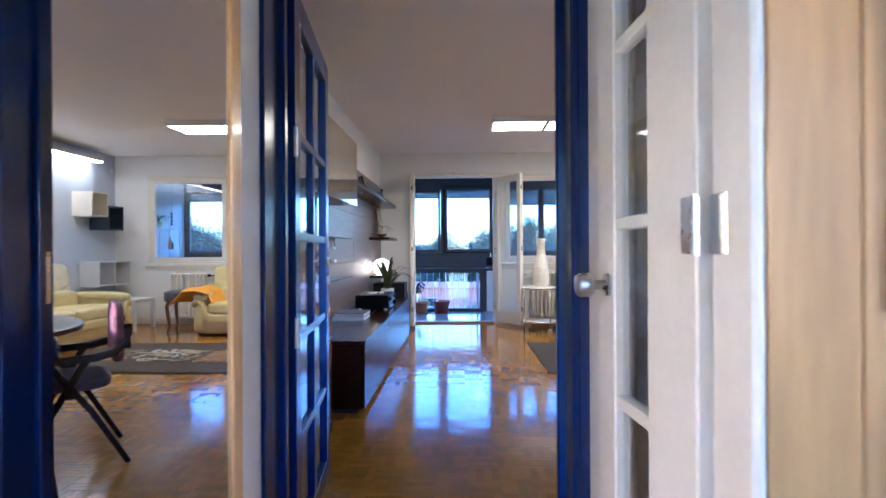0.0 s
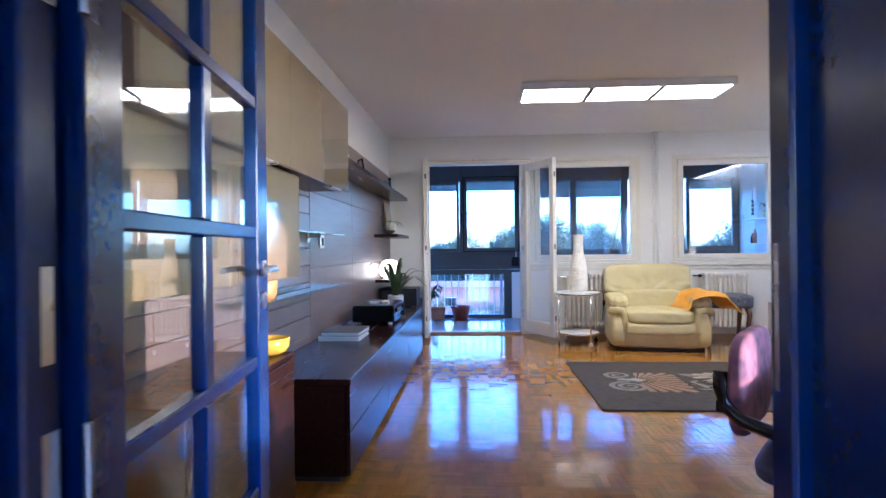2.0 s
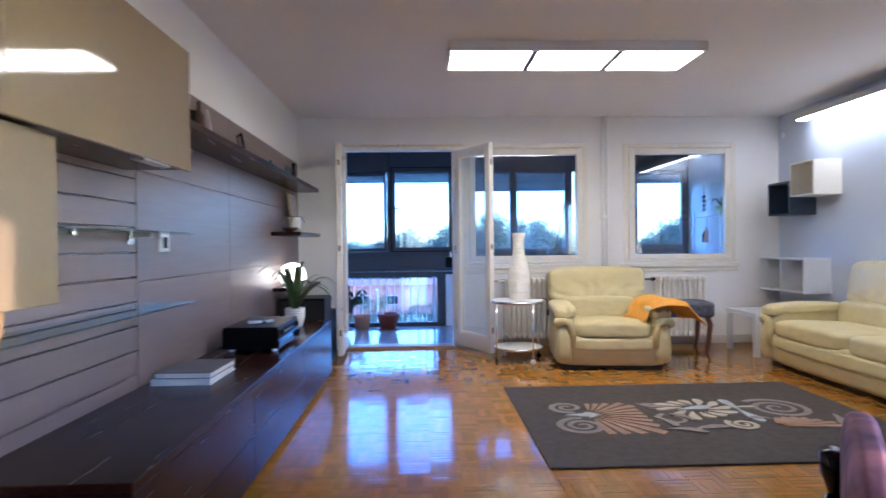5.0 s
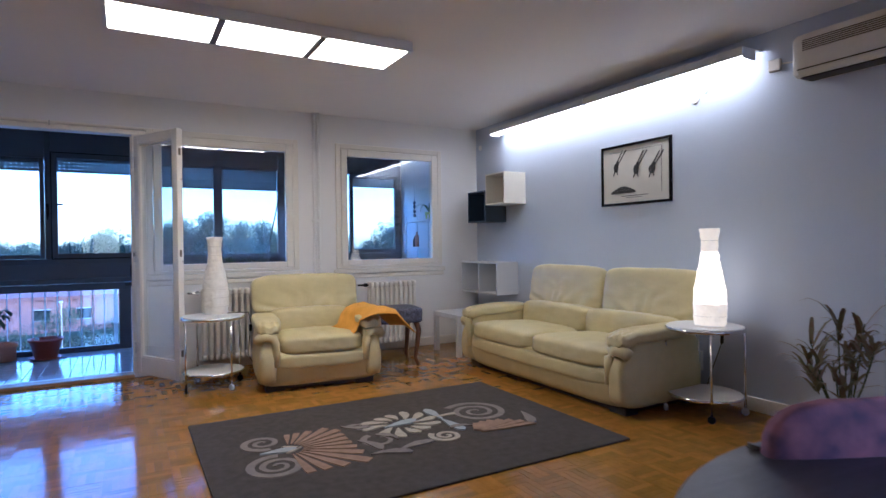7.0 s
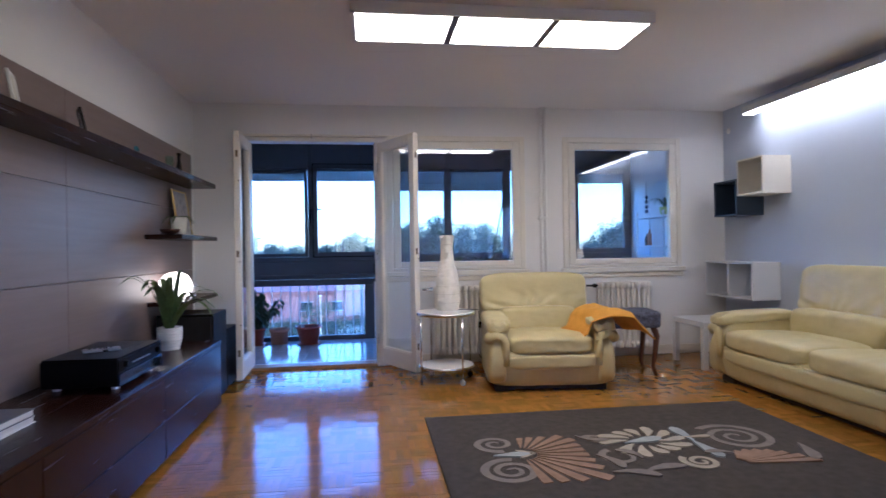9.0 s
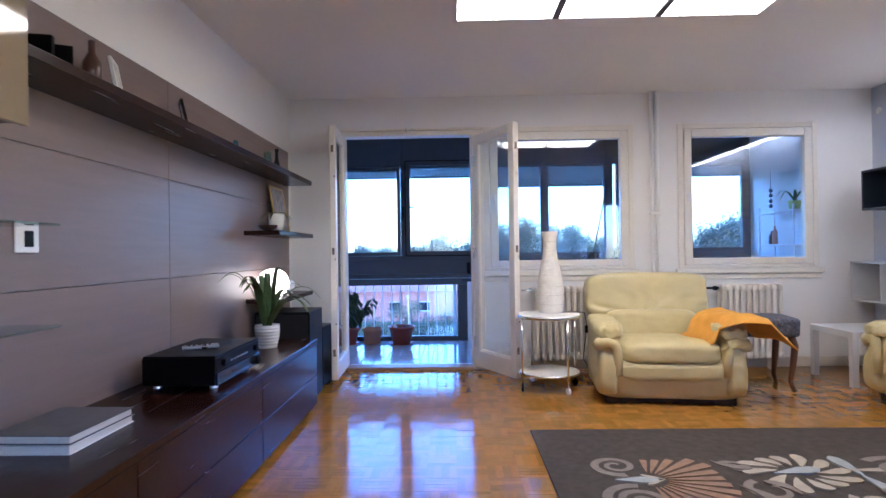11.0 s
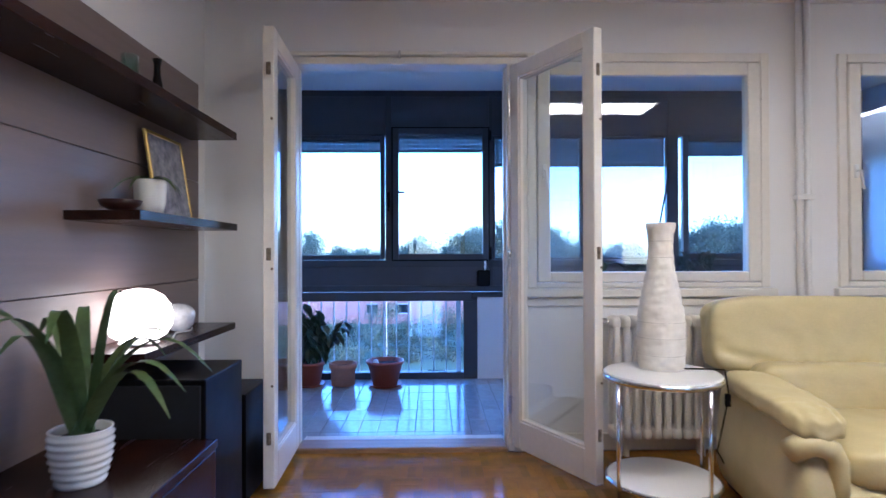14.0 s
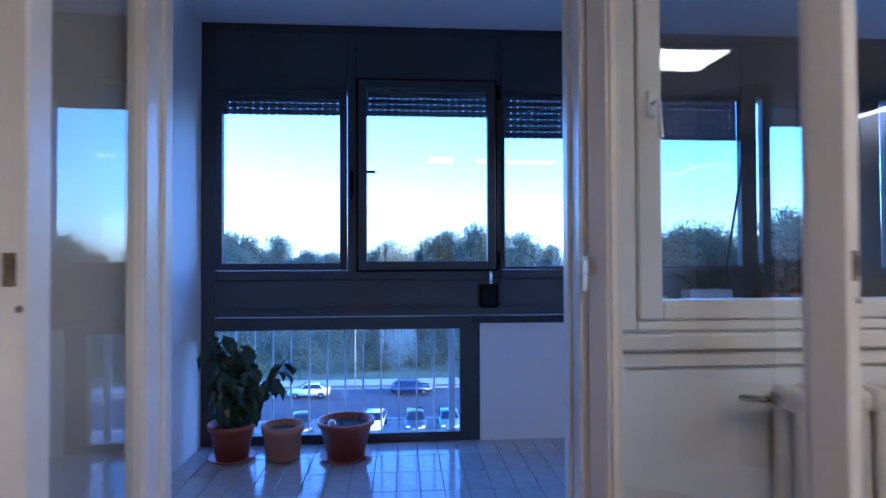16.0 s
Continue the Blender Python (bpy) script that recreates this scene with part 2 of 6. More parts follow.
# ---- further materials ----
PINE = mat("clear_lacquered_pine", (0.60, 0.34, 0.125), 0.3, var=0.14, scale=3, grain=14, bump=0.01, stretch=(3, 3, 0.4), coat=0.3)
LEAF = mat("green_strap_leaf", (0.10, 0.16, 0.05), 0.45, var=0.2, scale=12, grain=60, bump=0.02)
LEAFD = mat("dark_rubber_plant_leaf", (0.022, 0.05, 0.02), 0.3, var=0.2, scale=12, grain=60, bump=0.02)
LEAFR = mat("reddish_croton_leaf", (0.085, 0.105, 0.04), 0.45, var=0.25, scale=14, grain=60, bump=0.02, tint2=(0.13, 0.045, 0.035))
CERAMIC = mat("white_glazed_ceramic", (0.80, 0.78, 0.72), 0.18, var=0.02, scale=8, grain=60, bump=0.0)
TERRA = mat("red_terracotta_plastic", (0.33, 0.075, 0.035), 0.45, var=0.1, scale=8, grain=60, bump=0.02)
TERRA2 = mat("pale_terracotta_clay", (0.50, 0.23, 0.13), 0.8, var=0.1, scale=10, grain=80, bump=0.04)
SOIL = mat("dry_potting_soil", (0.06, 0.045, 0.035), 0.95, var=0.3, scale=30, grain=120, bump=0.1)
PAPER = mat("crumpled_rice_paper", (0.80, 0.77, 0.70), 0.8, var=0.05, scale=14, grain=60, bump=0.15)
# Emission stands in for a bulb inside; the three strengths paint its fall-off.
PAPERLIT = mat("lit_rice_paper", (0.85, 0.82, 0.75), 0.8, var=0.05, scale=14, grain=60, bump=0.15, emit=(1.0, 0.77, 0.38, 0.40))
PAPERMID = mat("softly_lit_rice_paper", (0.85, 0.82, 0.75), 0.8, var=0.05, scale=14, grain=60, bump=0.15, emit=(1.0, 0.77, 0.38, 0.27))
PAPERDIM = mat("dimly_lit_rice_paper", (0.85, 0.82, 0.75), 0.8, var=0.05, scale=14, grain=60, bump=0.15, emit=(1.0, 0.77, 0.38, 0.14))
GLOBE = mat("lit_opal_glass", (0.9, 0.9, 0.88), 0.3, var=0.0, bump=0, emit=(1.0, 0.80, 0.44, 1.0))
CHROME = mat("chrome_tube", (0.75, 0.75, 0.75), 0.12, metal=1.0, var=0.03, scale=10, grain=100, bump=0.0)
ORANGE = mat("orange_wool_throw", (0.74, 0.36, 0.02), 0.9, var=0.08, scale=15, grain=300, bump=0.1)
YELLOW = mat("yellow_glazed_bowl", (0.75, 0.48, 0.02), 0.25, var=0.08, scale=8, grain=60, bump=0.01)
STOOLC = mat("patterned_slate_cloth", (0.12, 0.125, 0.17), 0.9, var=0.45, scale=60, grain=180, bump=0.1)
WALNUT = mat("brown_walnut_leg", (0.13, 0.055, 0.028), 0.35, var=0.2, scale=6, grain=40, bump=0.02, stretch=(4, 4, 0.6))
RADP = mat("cream_radiator_enamel", (0.78, 0.74, 0.66), 0.35, var=0.03, scale=8, grain=60, bump=0.01)
NAVY = mat("navy_box_lacquer", (0.035, 0.055, 0.095), 0.4, var=0.06, scale=6, grain=60, bump=0.01)
BOXW = mat("ivory_box_lacquer", (0.78, 0.74, 0.64), 0.4, var=0.02, scale=6, grain=60, bump=0.01)
BOXG = mat("pale_grey_box_lacquer", (0.62, 0.63, 0.65), 0.4, var=0.02, scale=6, grain=60, bump=0.01)
RUG1 = mat("taupe_rug_pattern", (0.22, 0.19, 0.165), 0.95, var=0.12, scale=20, grain=400, bump=0.1)
RUG2 = mat("rust_rug_pattern", (0.30, 0.19, 0.12), 0.95, var=0.12, scale=20, grain=400, bump=0.1)
RUG3 = mat("ivory_rug_pattern", (0.40, 0.355, 0.275), 0.95, var=0.10, scale=20, grain=400, bump=0.1)
RUG4 = mat("blue_grey_rug_pattern", (0.34, 0.37, 0.39), 0.95, var=0.10, scale=20, grain=400, bump=0.1)
DARKFEET = mat("dark_plinth", (0.02, 0.016, 0.014), 0.5)
VELVET = mat("mauve_patterned_velvet", (0.40, 0.16, 0.19), 0.85, var=0.2, scale=13, grain=17, bump=0.08, tint2=(0.055, 0.05, 0.10))
SEATB = mat("blue_violet_seat_velvet", (0.085, 0.085, 0.16), 0.9, var=0.2, scale=10, grain=90, bump=0.08, tint2=(0.05, 0.05, 0.10))
BLACKW = mat("black_lacquered_wood", (0.010, 0.008, 0.010), 0.22, var=0.2, scale=4, grain=60, bump=0.015, stretch=(1, 8, 1))
TABLETOP = mat("black_stained_ash_top", (0.045, 0.043, 0.048), 0.33, var=0.2, scale=3, grain=50, bump=0.05, stretch=(2, 20, 1))
BOOK1 = mat("grey_book_cloth", (0.13, 0.13, 0.15), 0.5)
BOOKP = mat("book_paper_edge", (0.72, 0.70, 0.66), 0.8, var=0.08, scale=4, grain=300, stretch=(1, 1, 20))
GOLD = mat("gilt_frame", (0.55, 0.38, 0.10), 0.3, metal=0.8, var=0.1, scale=20, grain=80)
PHOTO = mat("dim_photo_print", (0.30, 0.28, 0.30), 0.3, var=0.5, scale=18, grain=40, bump=0, tint2=(0.06, 0.07, 0.11))
MAT_BOARD = mat("cream_print_paper", (0.62, 0.60, 0.53), 0.7, var=0.03, scale=5, grain=200, bump=0.01)
INK = mat("grey_print_ink", (0.05, 0.05, 0.05), 0.8, var=0.3, scale=40, grain=200)
ACW = mat("aged_white_plastic", (0.72, 0.68, 0.60), 0.4, var=0.03, scale=6, grain=60, bump=0.01)
SHGLASS = glass_mat("shelf_glass", 0.02, (0.80, 0.93, 0.90))
MIRROR = mat("silvered_mirror", (0.92, 0.93, 0.92), 0.01, metal=1.0, var=0.0, bump=0)
SLAT = mat("brown_shutter_slat", (0.030, 0.028, 0.030), 0.5, var=0.1, scale=10, grain=80)
PANELD = mat("dark_infill_panel", (0.06, 0.056, 0.058), 0.45, var=0.06, scale=4, grain=60, bump=0.01)
RAILW = mat("white_painted_railing", (0.75, 0.75, 0.75), 0.4, var=0.03, scale=8, grain=60)
STONE = mat("dark_stone_sill", (0.02, 0.02, 0.022), 0.4, var=0.2, scale=20, grain=90)
CABLE = mat("white_cable", (0.7, 0.7, 0.68), 0.5)
BROWNC = mat("brown_ceramic", (0.06, 0.025, 0.02), 0.3, var=0.2, scale=10, grain=60)
OAKSILL = mat("worn_oak_threshold", (0.34, 0.20, 0.09), 0.4, var=0.2, scale=5, grain=40, stretch=(0.5, 6, 6))

# ---- the flat's shell ----
XL, XR, YN, YS, H = -1.03, 4.58, 9.5, 2.605, 2.65
YH = 2.38
YO, HB = 11.63, 2.735
BX = XL - 0.07
structure("ceiling", boxes((XL - 0.2, XR + 0.2, YH, YN + 0.25, H, H + 0.25)), CEIL, "smooth off-white painted ceiling")
structure("ceiling_hall", boxes((-1.2, 4.3, -2.8, YH, H, H + 0.25)), CEIL, "off-white ceiling of the hall")
structure("wall_west", boxes((XL - 0.2, XL, YH, YN + 0.25, 0, H)), WALL, "white painted wall behind the panelling")
structure("wall_east", boxes((XR, XR + 0.2, YH, YN + 0.25, 0, H)), WALL_BLUE, "pale blue painted wall behind the sofa")
DX0, DX1, DZ = -0.50, 0.745, 2.272
WZ0, WZ1 = 0.955, 2.345
structure("wall_north", boxes(
    (XL, DX0 - 0.07, YN, YN + 0.25, -0.1, H), (DX0 - 0.07, 2.31, YN, YN + 0.25, WZ1, H), (DX1 + 0.12, 2.31, YN, YN + 0.25, -0.1, WZ0),
    (2.31, 2.725, YN, YN + 0.25, -0.1, H), (2.725, 4.06, YN, YN + 0.25, -0.1, WZ0), (2.725, 4.06, YN, YN + 0.25, WZ1, H), (4.06, XR, YN, YN + 0.25, -0.1, H)), WALL, "white painted outer wall with door and windows")
JX0, JX1, JZ = -0.385, 0.549, 2.12
# The wide opening is out of view, added to let sun reach the cabinets.
structure("wall_south", boxes((XL, JX0 - 0.06, YH + 0.01, YS - 0.01, 0, H), (JX1 + 0.06, 1.0, YH + 0.01, YS - 0.01, 0, H), (1.0, 4.35, YH + 0.01, YS - 0.01, 0, 0.95), (1.0, 4.35, YH + 0.01, YS - 0.01, 2.12, H), (4.35, XR, YH + 0.01, YS - 0.01, 0, H), (JX0 - 0.06, JX1 + 0.06, YH + 0.01, YS - 0.01, JZ + 0.06, H)), WALL, "white wall between hall and living room, with an added unseen opening for sun")
structure("floor_hall", boxes((-1.2, 4.3, -2.8, YH, -0.12, 0.0)), PARQUET, "glossy oak parquet of the hall")
structure("wall_hall_west", boxes((-1.2, -0.40, -2.8, YH + 0.01, 0, H)), WALL, "white hall wall that carries the mirror")
HX = 0.645
structure("wall_hall_east", boxes((HX + 0.04, HX + 0.12, -2.8, 0.10, 0, H), (HX + 0.04, HX + 0.12, 0.10, 1.50, 2.14, H), (HX + 0.04, HX + 0.12, 1.50, YH + 0.01, 0, H)), WALL, "white hall wall with a doorway to a sunny room")
# Never in view; its opening is added to brighten the hall and white door.
structure("wall_hall_south", boxes((-0.40, -0.28, -2.8, -2.6, 0, H), (0.60, HX + 0.04, -2.8, -2.6, 0, H), (-0.28, 0.60, -2.8, -2.6, 2.1, H)), WALL, "unseen white end wall of the hall, opening added for daylight")
# Added out of view: opening width admits daylight but keeps sun off the pine.
structure("wall_bedroom_south", boxes((HX + 0.12, 0.95, -1.4, -1.2, 0, H), (1.86, 4.1, -1.4, -1.2, 0, H), (0.95, 1.86, -1.4, -1.2, 0, 0.7), (0.95, 1.86, -1.4, -1.2, 2.5, H)), WALL, "unseen white wall with an opening added for daylight")
# Unseen, added: two openings aim sun at cabinets and mirror, the gap shades the pine.
structure("wall_bedroom_east", boxes((4.1, 4.3, -1.4, YH, 0, 0.9), (4.1, 4.3, -1.4, YH, 2.25, H), (4.1, 4.3, -1.4, -1.0, 0.9, 2.25), (4.1, 4.3, -0.2, 1.0, 0.9, 2.25)), WALL, "unseen white wall with two openings added to steer the sun")
structure("ceiling_balcony", boxes((XL - 0.27, XR + 0.1, YN + 0.25, YO + 0.3, HB, HB + 0.2)), WALL, "painted balcony ceiling")
structure("wall_balcony_west", boxes((XL - 0.27, BX, YN + 0.25, YO + 0.1, -0.2, HB)), WALL, "white balcony end wall")
structure("wall_balcony_east", boxes((4.52, 4.72, YN + 0.25, YO + 0.1, -0.2, HB)), WALL, "white balcony end wall with shelves")
structure("baseboard", boxes((0.80, XR - 0.02, YN - 0.018, YN, 0.0, 0.10), (XR - 0.018, XR, YS, YN - 0.018, 0.0, 0.10), (XL, DX0 - 0.08, YN - 0.018, YN, 0, 0.10), bevel=0.004), CREAM, "cream painted skirting board")

# door frames
fr = thing("door_1", "deep blue painted frame of the hall doorway", "door frame", kind="structure")
part("jamb", boxes((JX0 - 0.06, JX0, YH, YS, 0, JZ), (JX0 - 0.06, JX0 + 0.02, YS - 0.085, YS - 0.05, 0, JZ), bevel=0.005), BLUE, fr)
part("jamb", boxes((JX1, JX1 + 0.06, YH, YS, 0, JZ), (JX1 - 0.02, JX1 + 0.06, YS - 0.085, YS - 0.05, 0, JZ), bevel=0.005), BLUE, fr)
part("casing", boxes((JX1 + 0.004, 0.665, YH - 0.014, YH - 0.001, 0, JZ + 0.09), (JX1 + 0.004, JX1 + 0.02, YH - 0.02, YH - 0.013, 0, JZ + 0.09), bevel=0.003), BLUE, fr)
part("lintel", boxes((JX0 - 0.06, JX1 + 0.06, YH, YS, JZ, JZ + 0.06), bevel=0.004), BLUE, fr)
part("casing", boxes((JX0 - 0.11, JX0 - 0.005, YS - 0.005, YS + 0.015, 0, JZ + 0.09), (JX1 + 0.005, JX1 + 0.11, YS - 0.005, YS + 0.015, 0, JZ + 0.09), (JX0 - 0.005, JX1 + 0.005, YS - 0.005, YS + 0.015, JZ + 0.01, JZ + 0.09), bevel=0.004), BLUE, fr)


def leaf_door(name, label, w, h, material, at, rails, mids=(), stile=0.10, top=0.10, bottom=0.16, thick=0.042, muntin=0.035, stile2=None, hinges=(), side=1, group=""):
    """A glazed leaf: stiles, rails, glazing bars, a pane in each field. It hangs at x = 0 and reaches to x = w."""
    d = thing(name, label, "door", at, group)
    t2 = thick / 2
    st2 = stile2 or stile
    for x0, x1 in ((0, st2), (w - stile, w)):
        part("stile", boxes((x0, x1, -t2, t2, 0.012, h), bevel=0.004), material, d)
    part("rail", boxes((st2, w - stile, -t2, t2, 0.012, bottom), bevel=0.004), material, d)
    part("rail", boxes((st2, w - stile, -t2, t2, h - top, h), bevel=0.004), material, d)
    zs = [bottom, *rails, h - top]
    xs = [st2, *mids, w - stile]
    for z in rails:
        part("glazing_bar", boxes((st2, w - stile, -t2 * 0.85, t2 * 0.85, z - muntin / 2, z + muntin / 2), bevel=0.004), material, d)
    for x in mids:
        for z0, z1 in zip(zs, zs[1:]):
            part("glazing_bar", boxes((x - muntin * 0.7, x + muntin * 0.7, -t2 * 0.85, t2 * 0.85, z0 + (muntin / 2 if z0 in rails else 0), z1 - (muntin / 2 if z1 in rails else 0)), bevel=0.004), material, d)
    for x0, x1 in zip(xs, xs[1:]):
        for z0, z1 in zip(zs, zs[1:]):
            pane = part("pane", boxes((x0 - 0.006, x1 + 0.006, -0.002, 0.002, z0 - 0.006, z1 + 0.006)), GLASS, d)
            pane.visible_shadow = False
    for z in hinges:
        part("hinge", tube(boxes((-0.004, 0.05, side * t2, side * t2 + 0.003, z - 0.05, z + 0.05)), [(-0.006, side * (t2 + 0.004), z - 0.052), (-0.006, side * (t2 + 0.004), z + 0.052)], 0.007), METAL, d, "nickel plate hinge")
    return d


blue = leaf_door("glazed_door", "deep blue glazed hall door standing open", 0.955, 2.09, BLUE, pose(JX0 + 0.002, YS + 0.022, 0, 0, 0, 96.2), (0.45, 0.825, 1.20, 1.575), (0.475,), stile=0.105, bottom=0.10, hinges=(0.86, 1.53), side=-1)
for s in (-1, 1):
    part("handle", tube(tube(bmesh.new(), [(0.90, s * 0.02, 1.095), (0.90, s * 0.062, 1.095)], 0.009, 10), [(0.90, s * 0.06, 1.095), (0.85, s * 0.062, 1.094), (0.79, s * 0.06, 1.092)], 0.0085, 10), METAL, blue, "brushed nickel lever handle")
    part("rosette", lathe([(0.026, 0), (0.026, 0.006), (0.022, 0.008)], 24), METAL, blue, at=pose(0.90, s * 0.021, 1.095, -90 * s, 0, 0))
    part("key_rosette", lathe([(0.026, 0), (0.026, 0.006), (0.022, 0.008)], 24), METAL, blue, at=pose(0.90, s * 0.021, 1.0, -90 * s, 0, 0))
jh = boxes((JX0 - 0.001, JX0 + 0.004, YS - 0.045, YS - 0.003, 0.81, 0.91), (JX0 - 0.001, JX0 + 0.004, YS - 0.045, YS - 0.003, 1.48, 1.58), (JX0 - 0.001, JX0 + 0.004, YS - 0.045, YS - 0.012, 1.0, 1.13), bevel=0.001)
part("hinge_plate", jh, METAL, fr, "nickel hinge plates")
jk = boxes((JX1 - 0.004, JX1 + 0.001, YS - 0.045, YS - 0.012, 0.97, 1.15), bevel=0.001)
part("strike_plate", jk, METAL, fr, "brass-coloured strike plate")

# hall: white glazed door, mirror wardrobe, pine door
wd = leaf_door("glazed_door", "white painted glazed door with round nickel knob", 0.53, 2.10, CREAM, pose(HX - 0.008, 1.645, 0, 0, 0, 94.0), (0.35, 0.78, 1.21, 1.64), (), stile=0.12, stile2=0.21, top=0.11, bottom=0.14, hinges=(0.35, 1.19, 1.85), side=1, muntin=0.03)
part("knob", lathe([(0.012, 0), (0.012, 0.04), (0.027, 0.042), (0.03, 0.05), (0.03, 0.075), (0.024, 0.082)], 24), METAL, wd, "round brushed nickel knob", at=pose(0.45, 0.021, 1.06, -90, 0, 0), smooth=True)
part("rosette", lathe([(0.028, 0), (0.028, 0.008), (0.024, 0.010)], 24), METAL, wd, at=pose(0.45, 0.021, 1.06, -90, 0, 0))
fr2 = thing("door_2", "cream painted frame of the side room door", "door frame", kind="structure")
part("casing", boxes((HX - 0.005, HX + 0.04, 1.50, 1.64, 0, 2.2), (HX - 0.02, HX, 1.47, 1.555, 0, 2.2), bevel=0.008), CREAM, fr2)
part("casing", boxes((HX - 0.005, HX + 0.04, -0.04, 0.10, 0, 2.2), bevel=0.006), CREAM, fr2)
part("lintel", boxes((HX - 0.005, HX + 0.04, 0.10, 1.50, 2.11, 2.2), bevel=0.003), CREAM, fr2)
part("jamb", boxes((HX, HX + 0.13, 1.47, 1.50, 0, 2.11), bevel=0.003), PINE, fr2, "clear-lacquered pine lining")
part("hinge_plate", boxes((HX - 0.010, HX - 0.004, 1.575, 1.632, 1.14, 1.24), bevel=0.001), METAL, fr2)
part("wall_batten", boxes((0.598, HX + 0.04, 2.19, YH - 0.004, 0, 2.2), bevel=0.006), CREAM, fr2)
pd = thing("pine_cupboard", "clear-lacquered pine cupboard with steel edge strips", "cupboard", pose(HX + 0.135, 1.475, 0))
part("front_board", boxes((0.0, 0.42, 0.0, 0.02, 0, 2.2), bevel=0.003), PINE, pd)
part("front_board", boxes((0.428, 0.95, 0.0, 0.02, 0, 2.2), bevel=0.003), PINE, pd)
part("body", boxes((0.0, 0.95, 0.021, 0.55, 0, 2.2), bevel=0.003), PINE, pd)
part("rail", boxes((0.03, 0.92, -0.010, 0.0, 1.06, 1.22), bevel=0.003), PINE, pd)
part("edge_strip", boxes((0.035, 0.055, -0.012, 0.0, 1.24, 2.2), bevel=0.002), METAL, pd, "bright steel strip")
part("edge_strip", boxes((0.035, 0.055, -0.012, 0.0, 0.0, 0.92), bevel=0.002), METAL, pd, "bright steel strip")
mw = thing("mirror_wardrobe", "tall wardrobe with a mirrored sliding door and pine edge", "wardrobe", pose(-0.388, 0, 0))
part("mirror", boxes((0.045, 0.055, -2.3, 1.985, 0.03, 2.55)), MIRROR, mw, "clear full-height mirror")
part("body", boxes((-0.010, 0.045, -2.4, 2.055, 0.0, 2.6), bevel=0.002), WHITE, mw)
part("edge_strip", boxes((0.045, 0.062, 1.985, 2.05, 0.0, 2.6), bevel=0.004), PINE, mw, "pale pine edging")

# balcony door and windows
bd = thing("door_3", "old cream painted frame of the double balcony door", "door frame", kind="structure")
part("jamb", boxes((DX0 - 0.07, DX0, YN - 0.02, YN + 0.12, 0.0, DZ), (DX0 - 0.02, DX0 + 0.012, YN + 0.06, YN + 0.12, 0, DZ), bevel=0.006), CREAM, bd)
part("jamb", boxes((DX1, DX1 + 0.12, YN - 0.02, YN + 0.12, 0.0, DZ), (DX1 + 0.03, DX1 + 0.09, YN - 0.032, YN, 0.0, DZ), (DX1 - 0.012, DX1 + 0.02, YN + 0.06, YN + 0.12, 0, DZ), bevel=0.006), CREAM, bd)
part("lintel", boxes((DX0 - 0.07, DX1 + 0.12, YN - 0.02, YN + 0.12, DZ, DZ + 0.045), (DX0 - 0.07, DX1 + 0.12, YN - 0.03, YN + 0.03, DZ + 0.05, WZ1), bevel=0.006), CREAM, bd)
part("threshold", boxes((DX0, DX1, YN - 0.03, YN + 0.14, -0.05, 0.028), bevel=0.008), OAKSILL, bd, "worn oak threshold")
part("threshold", boxes((DX0, DX1, YN + 0.14, YN + 0.26, -0.06, 0.010), bevel=0.006), CREAM, bd)
part("bolt_catch", boxes((0.11, 0.122, YN - 0.04, YN - 0.02, DZ + 0.03, DZ + 0.075), bevel=0.002), METAL, bd)
LH = 2.225
for x, LW, ang, lab in ((DX0 + 0.0, 0.595, -87.8, "cream painted glazed balcony door leaf, open against the wall"), (DX1 + 0.04, 0.672, 180 + 118.8, "cream painted glazed balcony door leaf, half open")):
    leaf = leaf_door("balcony_door_leaf", lab, LW, LH, CREAM, pose(x, YN - 0.028, 0.03, 0, 0, ang), (), (), stile=0.075, top=0.085, bottom=0.17, thick=0.055, hinges=(0.25, 1.1, 1.98), side=-1)
    for z in (0.25, 1.13, 2.02):
        part("edge_lock", boxes((LW - 0.001, LW + 0.003, -0.011, 0.011, z - 0.03, z + 0.03), (LW + 0.003, LW + 0.007, -0.005, 0.005, z - 0.02, z + 0.02), bevel=0.001), mat("tarnished_brass", (0.22, 0.17, 0.11), 0.45, metal=0.4, var=0.3, scale=40), leaf, "tarnished edge lock plate")
    for z in (0.50, 1.06, 1.78):
        part("screw", lathe([(0.007, 0), (0.005, 0.003)], 12), mat("tarnished_brass", (0.10, 0.075, 0.045), 0.45), leaf, at=pose(LW, 0.016, z, 0, 90, 0))
    part("glazing_bead", boxes((0.075, 0.087, -0.022, 0.022, 0.17, LH - 0.085), (LW - 0.087, LW - 0.075, -0.022, 0.022, 0.17, LH - 0.085), (0.087, LW - 0.087, -0.022, 0.022, 0.17, 0.182), (0.087, LW - 0.087, -0.022, 0.022, LH - 0.097, LH - 0.085), bevel=0.003), CREAM, leaf)


